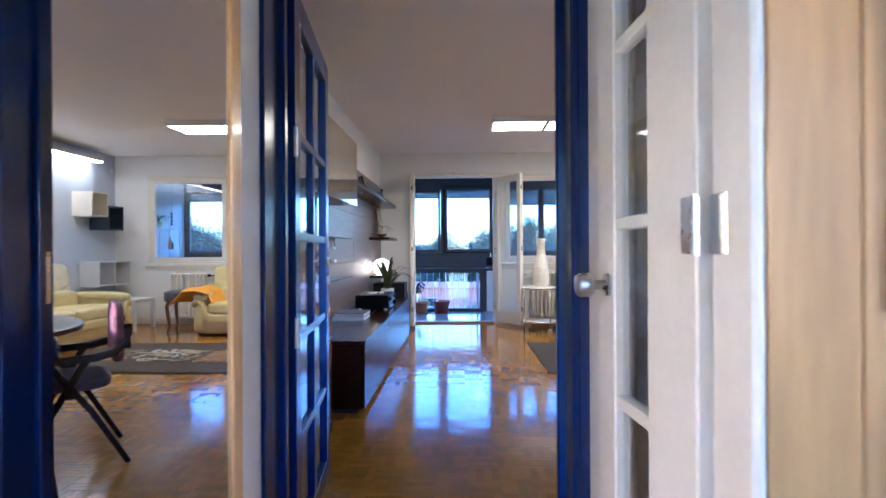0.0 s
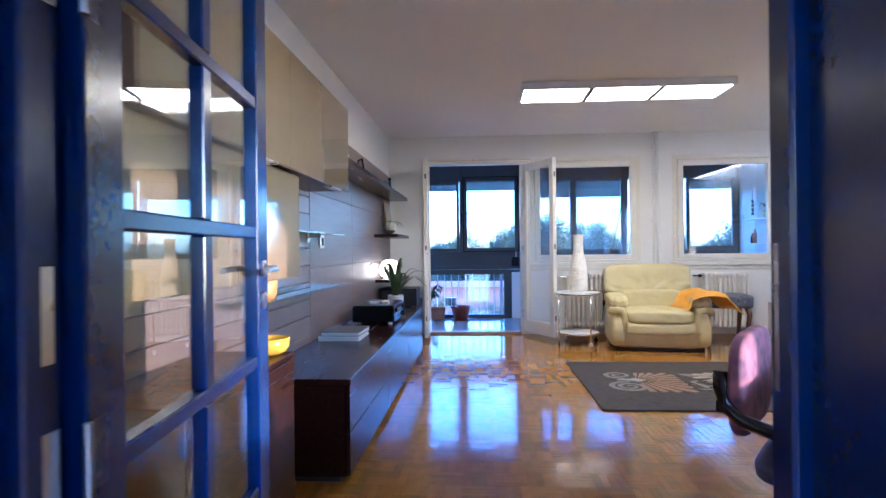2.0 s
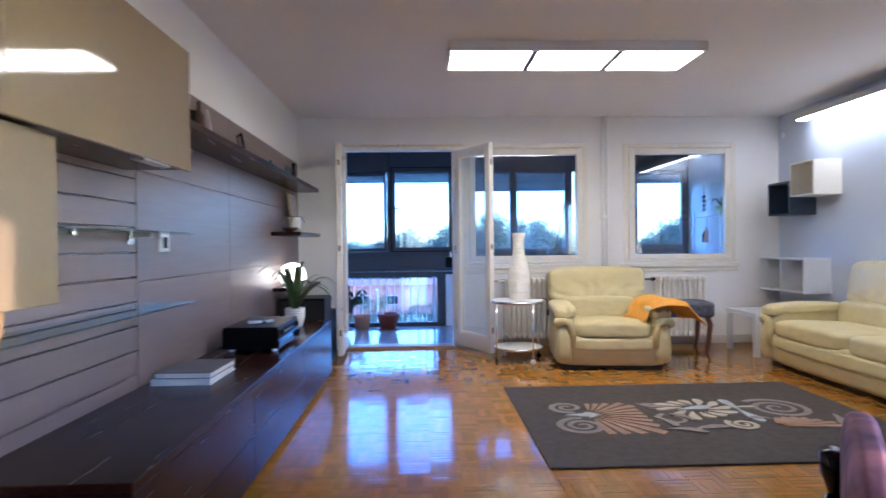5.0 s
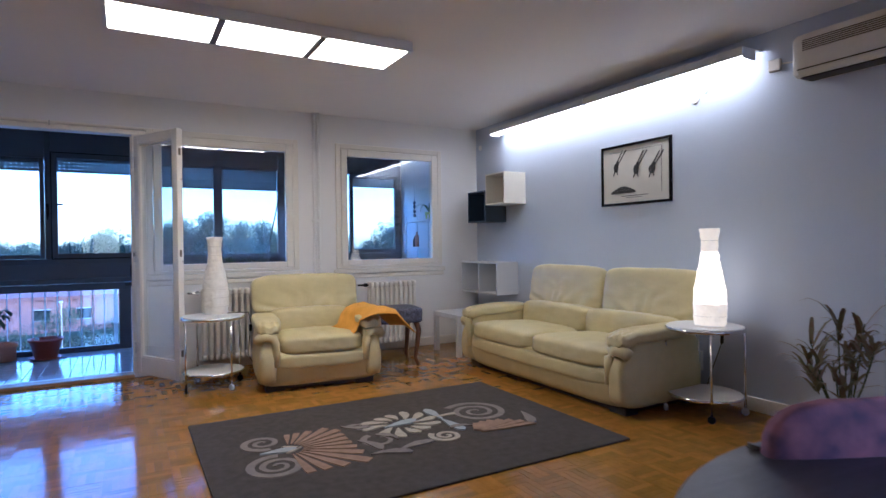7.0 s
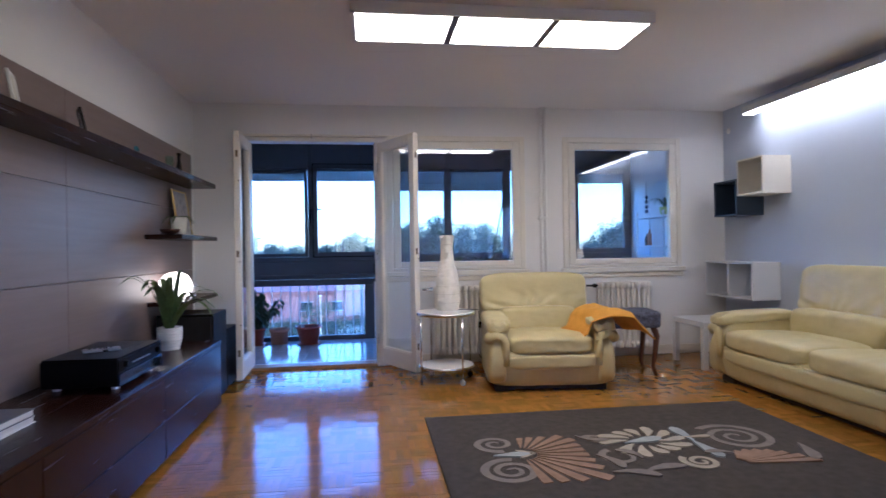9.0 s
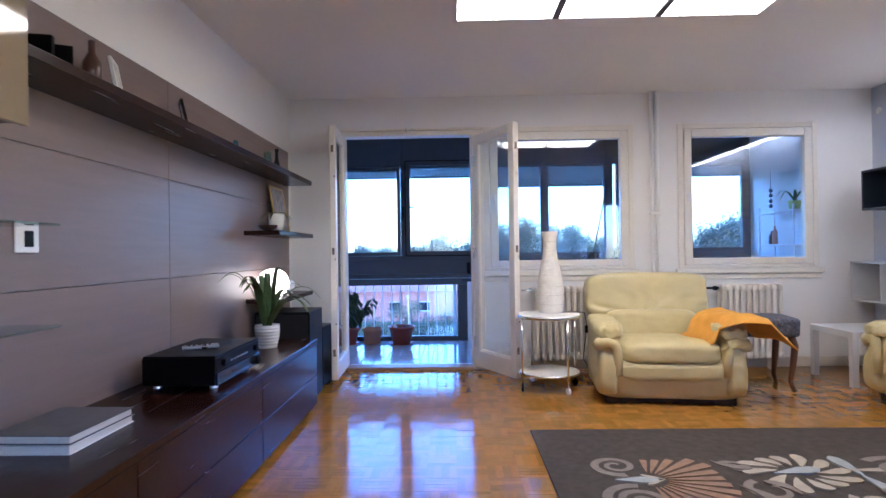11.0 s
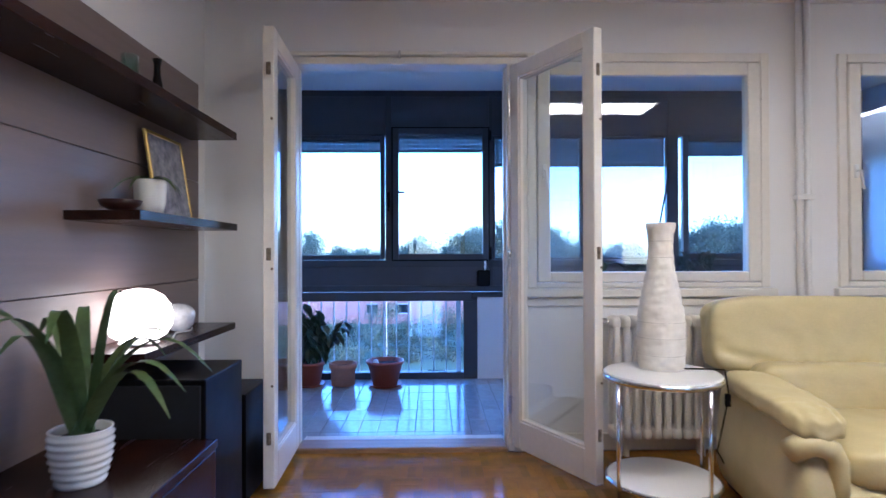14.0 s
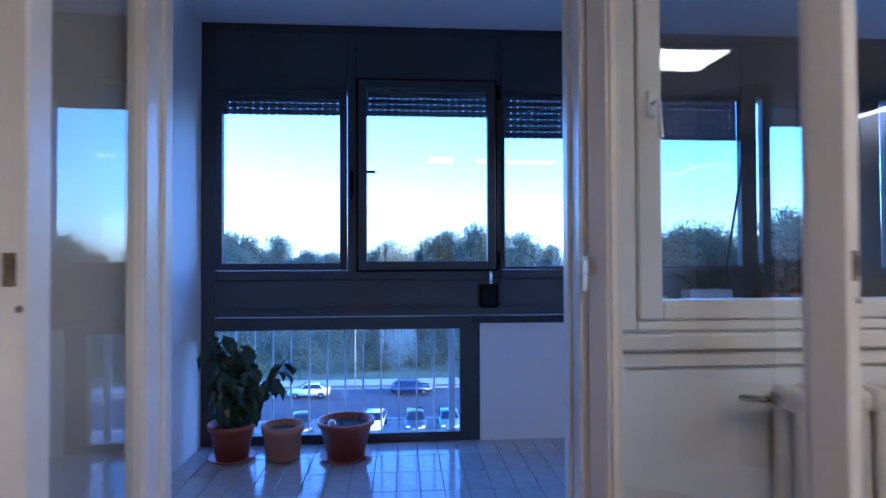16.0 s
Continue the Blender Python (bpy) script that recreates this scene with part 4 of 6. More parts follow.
def photo(name, label, m, at, w, h, face, group=""):
    p = thing(name, label, "picture frame", at, group)
    f = 0.016
    part("frame", boxes((0, 0.014, 0, f, 0, h), (0, 0.014, w - f, w, 0, h), (0, 0.014, f, w - f, 0, f), (0, 0.014, f, w - f, h - f, h), bevel=0.002), m, p)
    part("print", boxes((0.003, 0.009, f - 0.002, w - f + 0.002, f - 0.002, h - f + 0.002)), face, p)
    return p


photo("picture_frame", "gilt-framed dim painting leaning on the shelf", GOLD, pose(-0.905, 8.66, 1.32, 0, -9, 0), 0.36, 0.40, PHOTO)
photo("picture_frame", "small dark photo frame on the long shelf", BLACK, pose(-0.85, 7.0, 1.813, 0, -12, 30), 0.13, 0.17, PHOTO)
photo("picture_frame", "small white photo frame on the long shelf", WHITE, pose(-0.85, 6.36, 1.813, 0, -10, 20), 0.14, 0.18, MAT_BOARD)
solid("vase", lathe([(0.028, 0), (0.026, 0.06), (0.014, 0.12), (0.013, 0.16), (0.02, 0.19), (0.016, 0.19)], 20), BLACK, "slender black vase on the long shelf", "vase", smooth=True, at=pose(-0.88, 8.62, 1.813))
solid("glass_tumbler", lathe([(0.028, 0), (0.032, 0.13), (0.030, 0.13), (0.026, 0.01)], 20), SHGLASS, "clear glass tumbler on the long shelf", "glass", smooth=True, at=pose(-0.88, 8.40, 1.813))
solid("figurine_bird", puff((-0.03, 0.03, -0.05, 0.05, 0, 0.05), (-0.015, 0.015, 0.02, 0.06, 0.035, 0.085), p=2.5, n=6), mat("teal_glass", (0.02, 0.12, 0.16), 0.15), "small teal glass figure on the long shelf", "ornament", smooth=True, at=pose(-0.86, 7.66, 1.813))
solid("bottle", lathe([(0.035, 0), (0.036, 0.11), (0.014, 0.15), (0.014, 0.20)], 20), BROWNC, "dark brown bottle on the long shelf", "bottle", smooth=True, at=pose(-0.88, 6.25, 1.813))
for i, y in enumerate((5.80, 5.92, 6.02)):
    solid("bookend", boxes((-0.05, 0.05, -0.012, 0.012, 0, 0.10), (-0.05, 0.05, 0.012, 0.05, 0, 0.012), bevel=0.002), BLACK, "small black metal bookend on the long shelf", "bookend", group="bookends", at=pose(-0.86, y, 1.813, 0, 0, 14 * i))
solid("plant_pot", lathe([(0.045, 0), (0.056, 0.03), (0.062, 0.12), (0.056, 0.12), (0.045, 0.03)], 24), mat("amber_glazed_clay", (0.55, 0.29, 0.08), 0.4), "amber clay pot on the glass shelf", "pot", smooth=True, at=pose(-0.875, 4.62, 0.909))
yb = solid("bowl", lathe([(0.03, 0), (0.06, 0.012), (0.075, 0.035), (0.078, 0.068), (0.072, 0.07), (0.066, 0.04), (0.04, 0.014)], 28), YELLOW, "bright yellow glazed bowl on the low cabinet", "bowl", smooth=True, at=pose(-0.665, 4.12, 0.726))

# ---- seats ----


def upholstered(name, label, category, w, n, at):
    """A cream leather seat of width w with n cushions; it faces -y."""
    s = thing(name, label, category, at)
    aw = 0.165
    hw = w / 2
    i0 = hw - aw
    part("base", shaped(puff((-hw + 0.02, hw - 0.02, -0.45, 0.42, 0.032, 0.34), p=9, n=14, wrinkle=0.003), lambda c: (0, 0.035 * (1 - ease(0.04, 0.22, c.z)) * (1 if c.y < 0 else -1), 0)), LEATHER, s, smooth=True)
    part("front_rail", puff((-i0 - 0.005, i0 + 0.005, -0.472, -0.30, 0.185, 0.315), p=4.5, n=18, wrinkle=0.004), LEATHER, s, smooth=True)
    for sx in (-1, 1):
        xs = sorted((sx * (i0 - 0.004), sx * (hw - 0.004)))

        def flare(c):
            front = 1 - ease(-0.45, -0.25, c.y)
            return (sx * -0.02 * ease(0.2, 0.5, c.z), 0.05 * front * ease(0.30, 0.5, c.z) - 0.012 * front * math.sin(c.z * 7), 0)
        part("arm", shaped(puff((xs[0], xs[1], -0.46, 0.38, 0.055, 0.545), p=6, n=18, wrinkle=0.004, seed=sx), flare), LEATHER, s, smooth=True)
        roll = [(hw - 0.015, -0.40, 0.43), (hw - 0.03, -0.425, 0.455), ((i0 + hw) / 2, -0.44, 0.468), (i0 + 0.035, -0.445, 0.45), (i0 + 0.018, -0.45, 0.41), (i0 + 0.014, -0.45, 0.34), (i0 + 0.014, -0.445, 0.22)]
        part("arm_scroll", tube(bmesh.new(), [(sx * x, y, z) for x, y, z in roll], 0.047, 14, 0.03), LEATHER, s, "rolled leather front of the arm", smooth=True)
        xs = sorted((sx * (i0 - 0.045), sx * (hw + 0.012)))
        mid = (xs[0] + xs[1]) / 2

        def droop(c):
            front = 1 - ease(-0.485, -0.30, c.y)
            under = 1 - ease(0.50, 0.57, c.z)
            gather = front * 0.007 * math.sin(c.x * 120 + 5 * noise.noise(c * 9)) + 0.010 * ease(-0.1, -0.35, c.y) * noise.noise(Vector((c.x * 12, c.y * 34, sx)))
            return ((c.x - mid) * 0.12 * front, -0.012 * front * under, 0.012 * ease(-0.35, 0.25, c.y) - 0.015 * front - 0.02 * front * under + gather)
        part("arm_pad", shaped(puff((xs[0], xs[1], -0.465, 0.27, 0.495, 0.60), p=3.4, n=28, wrinkle=0.006, seed=3 * sx), droop), LEATHER, s, "soft puffed arm pad", smooth=True)
        for y in (-0.31, 0.30):
            part("foot", boxes((sx * (hw - 0.15) - 0.08, sx * (hw - 0.15) + 0.08, y - 0.06, y + 0.06, 0.0, 0.055), bevel=0.004), DARKFEET, s)
    part("plinth", boxes((-hw + 0.10, hw - 0.10, -0.36, 0.34, 0.012, 0.056)), DARKFEET, s)
    cw = 2 * i0 / n
    for k in range(n):
        x0 = -i0 + k * cw
        xm = x0 + cw / 2

        def sag(c):
            u = (c.x - xm) / (cw / 2)
            top = ease(0.38, 0.46, c.z)
            return (0, 0, top * (0.014 * (1 - u * u) - 0.012 * ease(-0.2, 0.1, c.y) + 0.004 * noise.noise(Vector((c.x * 16, c.y * 7, k)))))
        part("seat_cushion", shaped(puff((x0 + 0.003, x0 + cw - 0.003, -0.478, 0.20, 0.30, 0.455), p=5.5, n=26, wrinkle=0.006, seed=k), sag), LEATHER, s, smooth=True)
        part("lumbar_cushion", puff((x0 + 0.004, x0 + cw - 0.004, 0.08, 0.34, 0.41, 0.655), p=5.5, n=20, wrinkle=0.008, seed=k + 5), LEATHER, s, smooth=True, at=pose(0, 0.02, 0, -6, 0, 0))
        ex = 0.145 if n == 1 else 0.15
        xa, xb = x0 - (ex if k == 0 else -0.003), x0 + cw + (ex if k == n - 1 else -0.003)
        bw = (xb - xa) / 2
        bmid = (xa + xb) / 2
        high = 0.985 + (0.055 if n > 1 else 0.0)

        def crease(c):
            face = ease(0.30, 0.20, c.y) if c.y < 0.3 else 0.0
            u, v = (c.x - bmid) / bw, (c.z - 0.60) / (high - 0.60)
            fan = math.sin(14 * math.atan2(u, 0.25 + v) + 4 * noise.noise(Vector((u * 2, v * 3, k + 3.0))))
            return (0.0, -0.008 * face * fan * (1 - ease(0.1, 0.75, v)) - 0.02 * face * (1 - ease(0.0, 0.5, v)) * (1 - u * u), -0.012 * abs(u) ** 3 * ease(0.6, 1.0, v))
        part("back_cushion", shaped(puff((xa, xb, 0.16, 0.40, 0.59, high), p=6.5, n=34, wrinkle=0.005, seed=k + 9), crease), LEATHER, s, smooth=True, at=pose(0, 0.10, 0.0, -9, 0, 0))
    return s


upholstered("armchair", "cream leather armchair with puffed arms", "armchair", 1.06, 1, pose(2.185, 8.56, 0, 0, 0, -7))
upholstered("sofa", "cream leather two-seat sofa against the blue wall", "sofa", 2.15, 2, pose(4.07, 7.245, 0, 0, 0, -90))

# orange throw over the arm
bm = bmesh.new()
prof = [(-0.235, 0.485), (-0.175, 0.525), (-0.145, 0.62), (-0.10, 0.675), (-0.03, 0.697), (0.07, 0.700), (0.15, 0.678), (0.20, 0.612), (0.26, 0.545), (0.31, 0.50)]
grid = []
for i, (u, z) in enumerate(prof):
    row = []
    for j in range(15):
        v = j / 14
        skew = 0.10 * (i / 9 - 0.4)
        x = 2.60 + u + 0.03 * math.sin(v * 5)
        y = 8.02 + (v - 0.1) * 0.52 - skew - (0.10 if i < 3 else 0) * (1 - v) * -1
        row.append(bm.verts.new((x, y, z - 0.034 + 0.010 * math.sin(v * 9 + i) + 0.008 * noise.noise(Vector((x * 14, y * 14, 0))) - (0.03 * (1 - v) ** 3))))
    grid.append(row)
for a, b in zip(grid, grid[1:]):
    for j in range(14):
        bm.faces.new((a[j], b[j], b[j + 1], a[j + 1]))
throw = solid("throw_blanket", bm, ORANGE, "orange wool throw draped over the armchair arm", "blanket", smooth=True)
sol = throw.modifiers.new("thick", "SOLIDIFY")
sol.thickness = 0.009


# ---- trolleys with paper lamps ----
def trolley(at, label):
    t = thing("round_trolley", label, "side table", at, group="round trolleys")
    part("tabletop", disc(0.255, 0.598, 0.62), WHITE, t)
    part("rim", lathe([(0.256, 0.587), (0.262, 0.591), (0.262, 0.608), (0.256, 0.612)], 48, cap=False), CHROME, t, smooth=True)
    part("shelf", disc(0.245, 0.132, 0.148), WHITE, t)
    part("rim", lathe([(0.246, 0.124), (0.252, 0.128), (0.252, 0.142), (0.246, 0.146)], 48, cap=False), CHROME, t, smooth=True)
    for k in range(4):
        a = math.radians(25 + 90 * k)
        x, y = 0.258 * math.cos(a), 0.258 * math.sin(a)
        leg = part("leg", tube(bmesh.new(), [(x, y, 0.05), (x, y, 0.588)], 0.009, 10), CHROME, t, smooth=True)
        w = part("castor", lathe([(0.012, -0.011), (0.025, -0.009), (0.025, 0.009), (0.012, 0.011)], 18), WHITE if k % 2 else BLACK, t, at=pose(x, y, 0.025, 90, 0, 40 * k))
    return t


def paper_lamp(at, bands, label):
    """A tall crumpled paper bottle on wire rings; bands gives (from, to, material) up its height."""
    p = thing("paper_lamp", label, "table lamp", at, group="paper lamps")
    seg = 56
    zs = (0.0, 0.06, 0.16, 0.26, 0.36, 0.45, 0.52, 0.58, 0.63, 0.675)
    rs = (0.100, 0.108, 0.110, 0.102, 0.083, 0.064, 0.055, 0.055, 0.060, 0.069)

    def ring(bm, z):
        r = float(np.interp(z, zs, rs)) - 0.003 * math.exp(-((z % 0.075) / 0.008) ** 2)
        out = []
        for k in range(seg):
            a = 2 * math.pi * k / seg
            q = 0.006 * noise.noise(Vector((2.2 * math.cos(a), 2.2 * math.sin(a), z * 30))) + 0.0045 * noise.noise(Vector((6 * math.cos(a), 6 * math.sin(a), z * 70)))
            out.append(bm.verts.new(((r + q) * math.cos(a), (r + q) * math.sin(a), z * 1.005)))
        return out
    for z0, z1, m in bands:
        bm = bmesh.new()
        n = max(2, round((z1 - z0) / 0.0095))
        rings = [ring(bm, z0 + (z1 - z0) * i / n) for i in range(n + 1)]
        for a, b in zip(rings, rings[1:]):
            for k in range(seg):
                j = (k + 1) % seg
                bm.faces.new((a[k], a[j], b[j], b[k]))
        part("shade", bm, m, p, "crumpled white rice paper shade", smooth=True)
    for z in (0.07, 0.148, 0.22, 0.518, 0.594):
        r = float(np.interp(z, zs, rs)) + 0.0015
        part("wire_ring", tube(bmesh.new(), [(r * math.cos(a), r * math.sin(a), z) for a in (2 * math.pi * k / 40 for k in range(41))], 0.0014, 5), mat("pale_wire", (0.55, 0.52, 0.46), 0.5), p)
    part("base", disc(0.10, 0.0, 0.008), WHITE, p)
    part("flex", tube(bmesh.new(), [(0.10, 0.0, 0.003), (0.20, 0.02, 0.004), (0.275, 0.04, 0.0), (0.29, 0.05, -0.10), (0.285, 0.05, -0.16), (0.25, 0.12, -0.40), (0.33, 0.2, -0.565)], 0.0035), BLACK, p, "thin black flex with a switch")
    part("switch", boxes((0.275, 0.30, 0.04, 0.06, -0.17, -0.11), bevel=0.004), BLACK, p)
    return p


trolley(pose(1.345, 8.72, 0), "round white trolley on castors by the armchair")
trolley(pose(4.24, 6.02, 0, 0, 0, 20), "round white trolley on castors by the sofa")
paper_lamp(pose(1.375, 8.80, 0.621, 0, 0, -20), [(0.0, 0.675, PAPER)], "tall unlit white paper lamp on the trolley")
paper_lamp(pose(4.262, 5.99, 0.621, 0, 0, 10), [(0.0, 0.07, PAPERDIM), (0.07, 0.148, PAPERDIM), (0.148, 0.22, PAPERMID), (0.22, 0.518, PAPERLIT), (0.518, 0.675, PAPERDIM)], "tall lit white paper lamp on the trolley")

# ---- stool with cloth ----
st = thing("stool", "walnut cabriole stool under a slate patterned cloth", "stool", pose(3.04, 8.72, 0, 0, 0, -8))
part("seat_frame", boxes((-0.23, 0.23, -0.19, 0.19, 0.44, 0.54), bevel=0.008), WALNUT, st)
bm = puff((-0.27, 0.27, -0.225, 0.225, 0.43, 0.585), p=9, n=12, wrinkle=0.006)
part("cloth", bm, STOOLC, st, "slate cloth with small pale pattern", smooth=True)
for sx in (-1, 1):
    for sy in (-1, 1):
        x, y = sx * 0.20, sy * 0.16
        part("leg", tube(bmesh.new(), [(x, y, 0.45), (x + sx * 0.025, y + sy * 0.02, 0.36), (x + sx * 0.01, y + sy * 0.01, 0.20), (x - sx * 0.005, y, 0.08), (x + sx * 0.02, y + sy * 0.015, 0.0)], 0.03, 10, 0.016), WALNUT, st, smooth=True)

# ---- radiators and pipe ----
bm = bmesh.new()
for y in (-0.045, 0.045):
    rounded(bm, -0.020, 0.020, y - 0.018, y + 0.018, 0.0, 0.70, p=4, n=6)
rounded(bm, -0.026, 0.026, -0.066, 0.066, 0.63, 0.70, p=4, n=6)
rounded(bm, -0.026, 0.026, -0.066, 0.066, 0.0, 0.07, p=4, n=6)
section = finish("section", bm, RADP, True)
for x0, n in ((1.345, 11), (3.085, 10)):
    rd = thing("radiator", "cream cast-iron column radiator under the window", "radiator", pose(x0, YN - 0.10, 0.10), group="radiators")
    for i in range(n):
        ob = new("section", section)
        ob.parent = rd
        ob.matrix_basis = pose(i * 0.058, 0, 0)
    part("valve", tube(tube(bmesh.new(), [(-0.02, 0, 0.665), (-0.10, 0, 0.665), (-0.14, 0.03, 0.665)], 0.010, 8), [(-0.075, 0, 0.665), (-0.045, 0, 0.665)], 0.022, 10), BLACK if x0 > 2 else CHROME, rd, "radiator valve")
    for x in (0.05, n * 0.058 - 0.15):
        part("foot", boxes((x, x + 0.025, -0.03, 0.03, -0.10, 0.01)), RADP, rd)
pi = thing("heating_pipe", "pair of white painted heating pipes up the wall", "pipe", pose(2.50, YN - 0.03, 0), kind="structure")
for x in (-0.024, 0.026):
    part("pipe", tube(bmesh.new(), [(x, 0, 0), (x, 0, H)], 0.017, 12), WALL, pi, smooth=True)
part("clip", boxes((-0.05, 0.055, -0.024, 0.025, 1.47, 1.50), bevel=0.003), WALL, pi)

# ---- cubes, side table, picture, AC ----


def cube_box(y0, y1, z0, z1, m, label, cells=1, inner=None, x0=4.285):
    b = thing("wall_box", label, "wall shelf", pose(x0, y0, z0), group="open wall boxes")
    w, h, t, d = y1 - y0, z1 - z0, 0.016, XR - x0 - 0.001
    part("top", boxes((0, d, 0, w, h - t, h), bevel=0.001), m, b)
    part("bottom", boxes((0, d, 0, w, 0, t), bevel=0.001), m, b)
    for k in range(cells + 1):
        y = k * (w - t) / cells
        part("side", boxes((0, d, y, y + t, t, h - t), bevel=0.001), m, b)
    part("back", boxes((d - 0.01, d, t, w - t, t, h - t)), inner or m, b)


cube_box(8.49, 8.855, 1.65, 2.0, BOXW, "ivory open wall box by the window corner")
cube_box(8.865, 9.235, 1.465, 1.825, NAVY, "navy blue open wall box by the window corner")
cube_box(8.645, 9.40, 0.635, 1.0, BOXG, "pale grey double wall box behind the sofa", 2)
lt = thing("side_table", "small pale grey square side table behind the sofa", "side table", pose(3.76, 8.62, 0))
part("tabletop", boxes((0, 0.55, 0, 0.55, 0.40, 0.45), bevel=0.002), BOXG, lt)
for x in (0, 0.5):
    for y in (0, 0.5):
        part("leg", boxes((x, x + 0.05, y, y + 0.05, 0, 0.40), bevel=0.002), BOXG, lt)
pc = thing("framed_print", "black-framed print of dark figures on cream paper", "picture", pose(XR, 6.545, 1.54))
PW, PH = 0.775, 0.54
part("frame", boxes((-0.022, -0.001, 0, 0.022, 0, PH), (-0.022, -0.001, PW - 0.022, PW, 0, PH), (-0.022, -0.001, 0.022, PW - 0.022, 0, 0.022), (-0.022, -0.001, 0.022, PW - 0.022, PH - 0.022, PH), bevel=0.002), BLACK, pc)
part("paper", boxes((-0.010, -0.003, 0.02, PW - 0.02, 0.02, PH - 0.02)), MAT_BOARD, pc)
for y, z, w, h in ((0.60, 0.30, 0.055, 0.10), (0.37, 0.265, 0.06, 0.10), (0.20, 0.25, 0.07, 0.09)):
    ink = bmesh.new()
    rounded(ink, -0.012, -0.0098, y - w / 2, y + w / 2, z, z + h * 0.8, p=2.2, n=6)
    rounded(ink, -0.0122, -0.0097, y - w / 3 - 0.015, y + w / 4 - 0.015, z + h * 0.55, z + h * 1.05, p=2.2, n=6)
    for k in (-1, 1):
        tube(ink, [(-0.011, y + 0.012 * k, z + h * 0.5), (-0.011, y - 0.10 + 0.02 * k, z + h + 0.09)], 0.005, 5)
    tube(ink, [(-0.011, y + 0.01, z + 0.02), (-0.011, y + 0.03, z - 0.03)], 0.005, 5)
    tube(ink, [(-0.011, y - 0.012, z + 0.02), (-0.011, y - 0.02, z - 0.025)], 0.005, 5)
    part("figure", ink, INK, pc, "dark ink figure with two poles")
ink = boxes((-0.0125, -0.0095, 0.38, 0.66, 0.105, 0.125))
for k in range(9):
    box(ink, -0.0125, -0.0095, 0.40 + k * 0.027, 0.424 + k * 0.027, 0.12, 0.137 + 0.03 * math.sin(k * 0.4))
part("drawing", ink, INK, pc, "grey ink drawing of a long building")
part("caption_bars", boxes((-0.0125, -0.0095, 0.24, 0.54, 0.077, 0.082), (-0.0125, -0.0095, 0.30, 0.48, 0.062, 0.066)), INK, pc)
part("border_line", boxes((-0.0125, -0.0095, 0.10, PW - 0.10, PH - 0.065, PH - 0.063), (-0.0125, -0.0095, 0.10, 0.102, 0.095, PH - 0.065)), INK, pc)
ac = thing("air_conditioner", "aged white split air conditioner on the wall", "air conditioner", pose(XR, 4.66, 2.225))
part("body", puff((-0.20, -0.001, 0, 0.83, 0.0, 0.27), p=14, n=14), ACW, ac, smooth=True)
part("louvre", boxes((-0.185, -0.06, 0.05, 0.78, -0.006, 0.002), (-0.206, -0.198, 0.04, 0.79, 0.045, 0.052), bevel=0.001), DARKFEET, ac, "dark air outlet")
part("flap", boxes((-0.204, -0.195, 0.04, 0.79, 0.012, 0.040), bevel=0.003), ACW, ac)
for k in range(6):
    part("grille_slot", boxes((-0.2045, -0.197, 0.07, 0.76, 0.16 + k * 0.012, 0.164 + k * 0.012)), BROWNC, ac)
sk = thing("wall_socket", "white wall socket with a black plug and cord", "socket", pose(XR, 6.32, 0.285))
part("plate", boxes((-0.012, -0.001, -0.042, 0.042, -0.075, 0.075), bevel=0.004), WHITE, sk)
part("plug", lathe([(0.02, 0), (0.018, 0.03), (0.008, 0.045)], 16), BLACK, sk, at=pose(-0.012, 0, -0.02, 0, -90, 0))
part("cord", tube(bmesh.new(), [(-0.05, 0, -0.02), (-0.07, -0.02, -0.10), (-0.06, -0.06, -0.20), (-0.04, -0.12, -0.28)], 0.004), BLACK, sk)
sk2 = thing("wall_socket", "small cream surface socket beside the air conditioner", "socket", pose(XR, 5.70, 2.40))
part("plate", boxes((-0.03, -0.001, -0.04, 0.04, -0.04, 0.04), bevel=0.006), ACW, sk2)
part("cable", tube(bmesh.new(), [(-0.02, -0.04, 0.0), (-0.012, -0.12, -0.01), (-0.012, -0.21, 0.0)], 0.005), ACW, sk2)
for y, z, r in ((6.33, 2.31, 0.035), (6.24, 2.36, 0.02), (9.40, 2.41, 0.032)):
    solid("junction_cap", lathe([(r, 0), (r, 0.008), (r * 0.8, 0.012)], 20), WHITE, "round white junction cap on the wall", "wall cap", group="junction caps", at=pose(XR - 0.001, y, z, 0, -90, 0))
fp = thing("potted_plant", "bushy reddish-green plant in a floor pot", "plant", pose(4.20, 5.12, 0))
part("pot", lathe([(0.11, 0), (0.15, 0.24), (0.155, 0.26), (0.142, 0.26), (0.13, 0.18)], 28), TERRA, fp, smooth=True)
part("soil", disc(0.135, 0.20, 0.22, 24), SOIL, fp)
bm = bmesh.new()
rnd = random.Random(11)
for k in range(13):
    a, rr = k * 2.4, rnd.uniform(0.06, 0.26)
    top = (rr * math.cos(a), rr * math.sin(a), rnd.uniform(0.42, 0.78))
    part("stem", tube(bmesh.new(), [(0.03 * math.cos(a), 0.03 * math.sin(a), 0.2), (top[0] * 0.6, top[1] * 0.6, 0.4), top], 0.006, 5, 0.003), LEAFD, fp)
    for q in range(7):
        strip_leaf(bm, (top[0] * (0.7 + 0.04 * q), top[1] * (0.7 + 0.04 * q), top[2] - 0.14 + 0.018 * q), rnd.uniform(0, 6.28), rnd.uniform(0.09, 0.20), rnd.uniform(0.06, 0.18), rnd.uniform(0.0, 0.07), 0.015, seg=4)
part("leaves", bm, LEAFR, fp, "narrow red and green leaves", smooth=True)

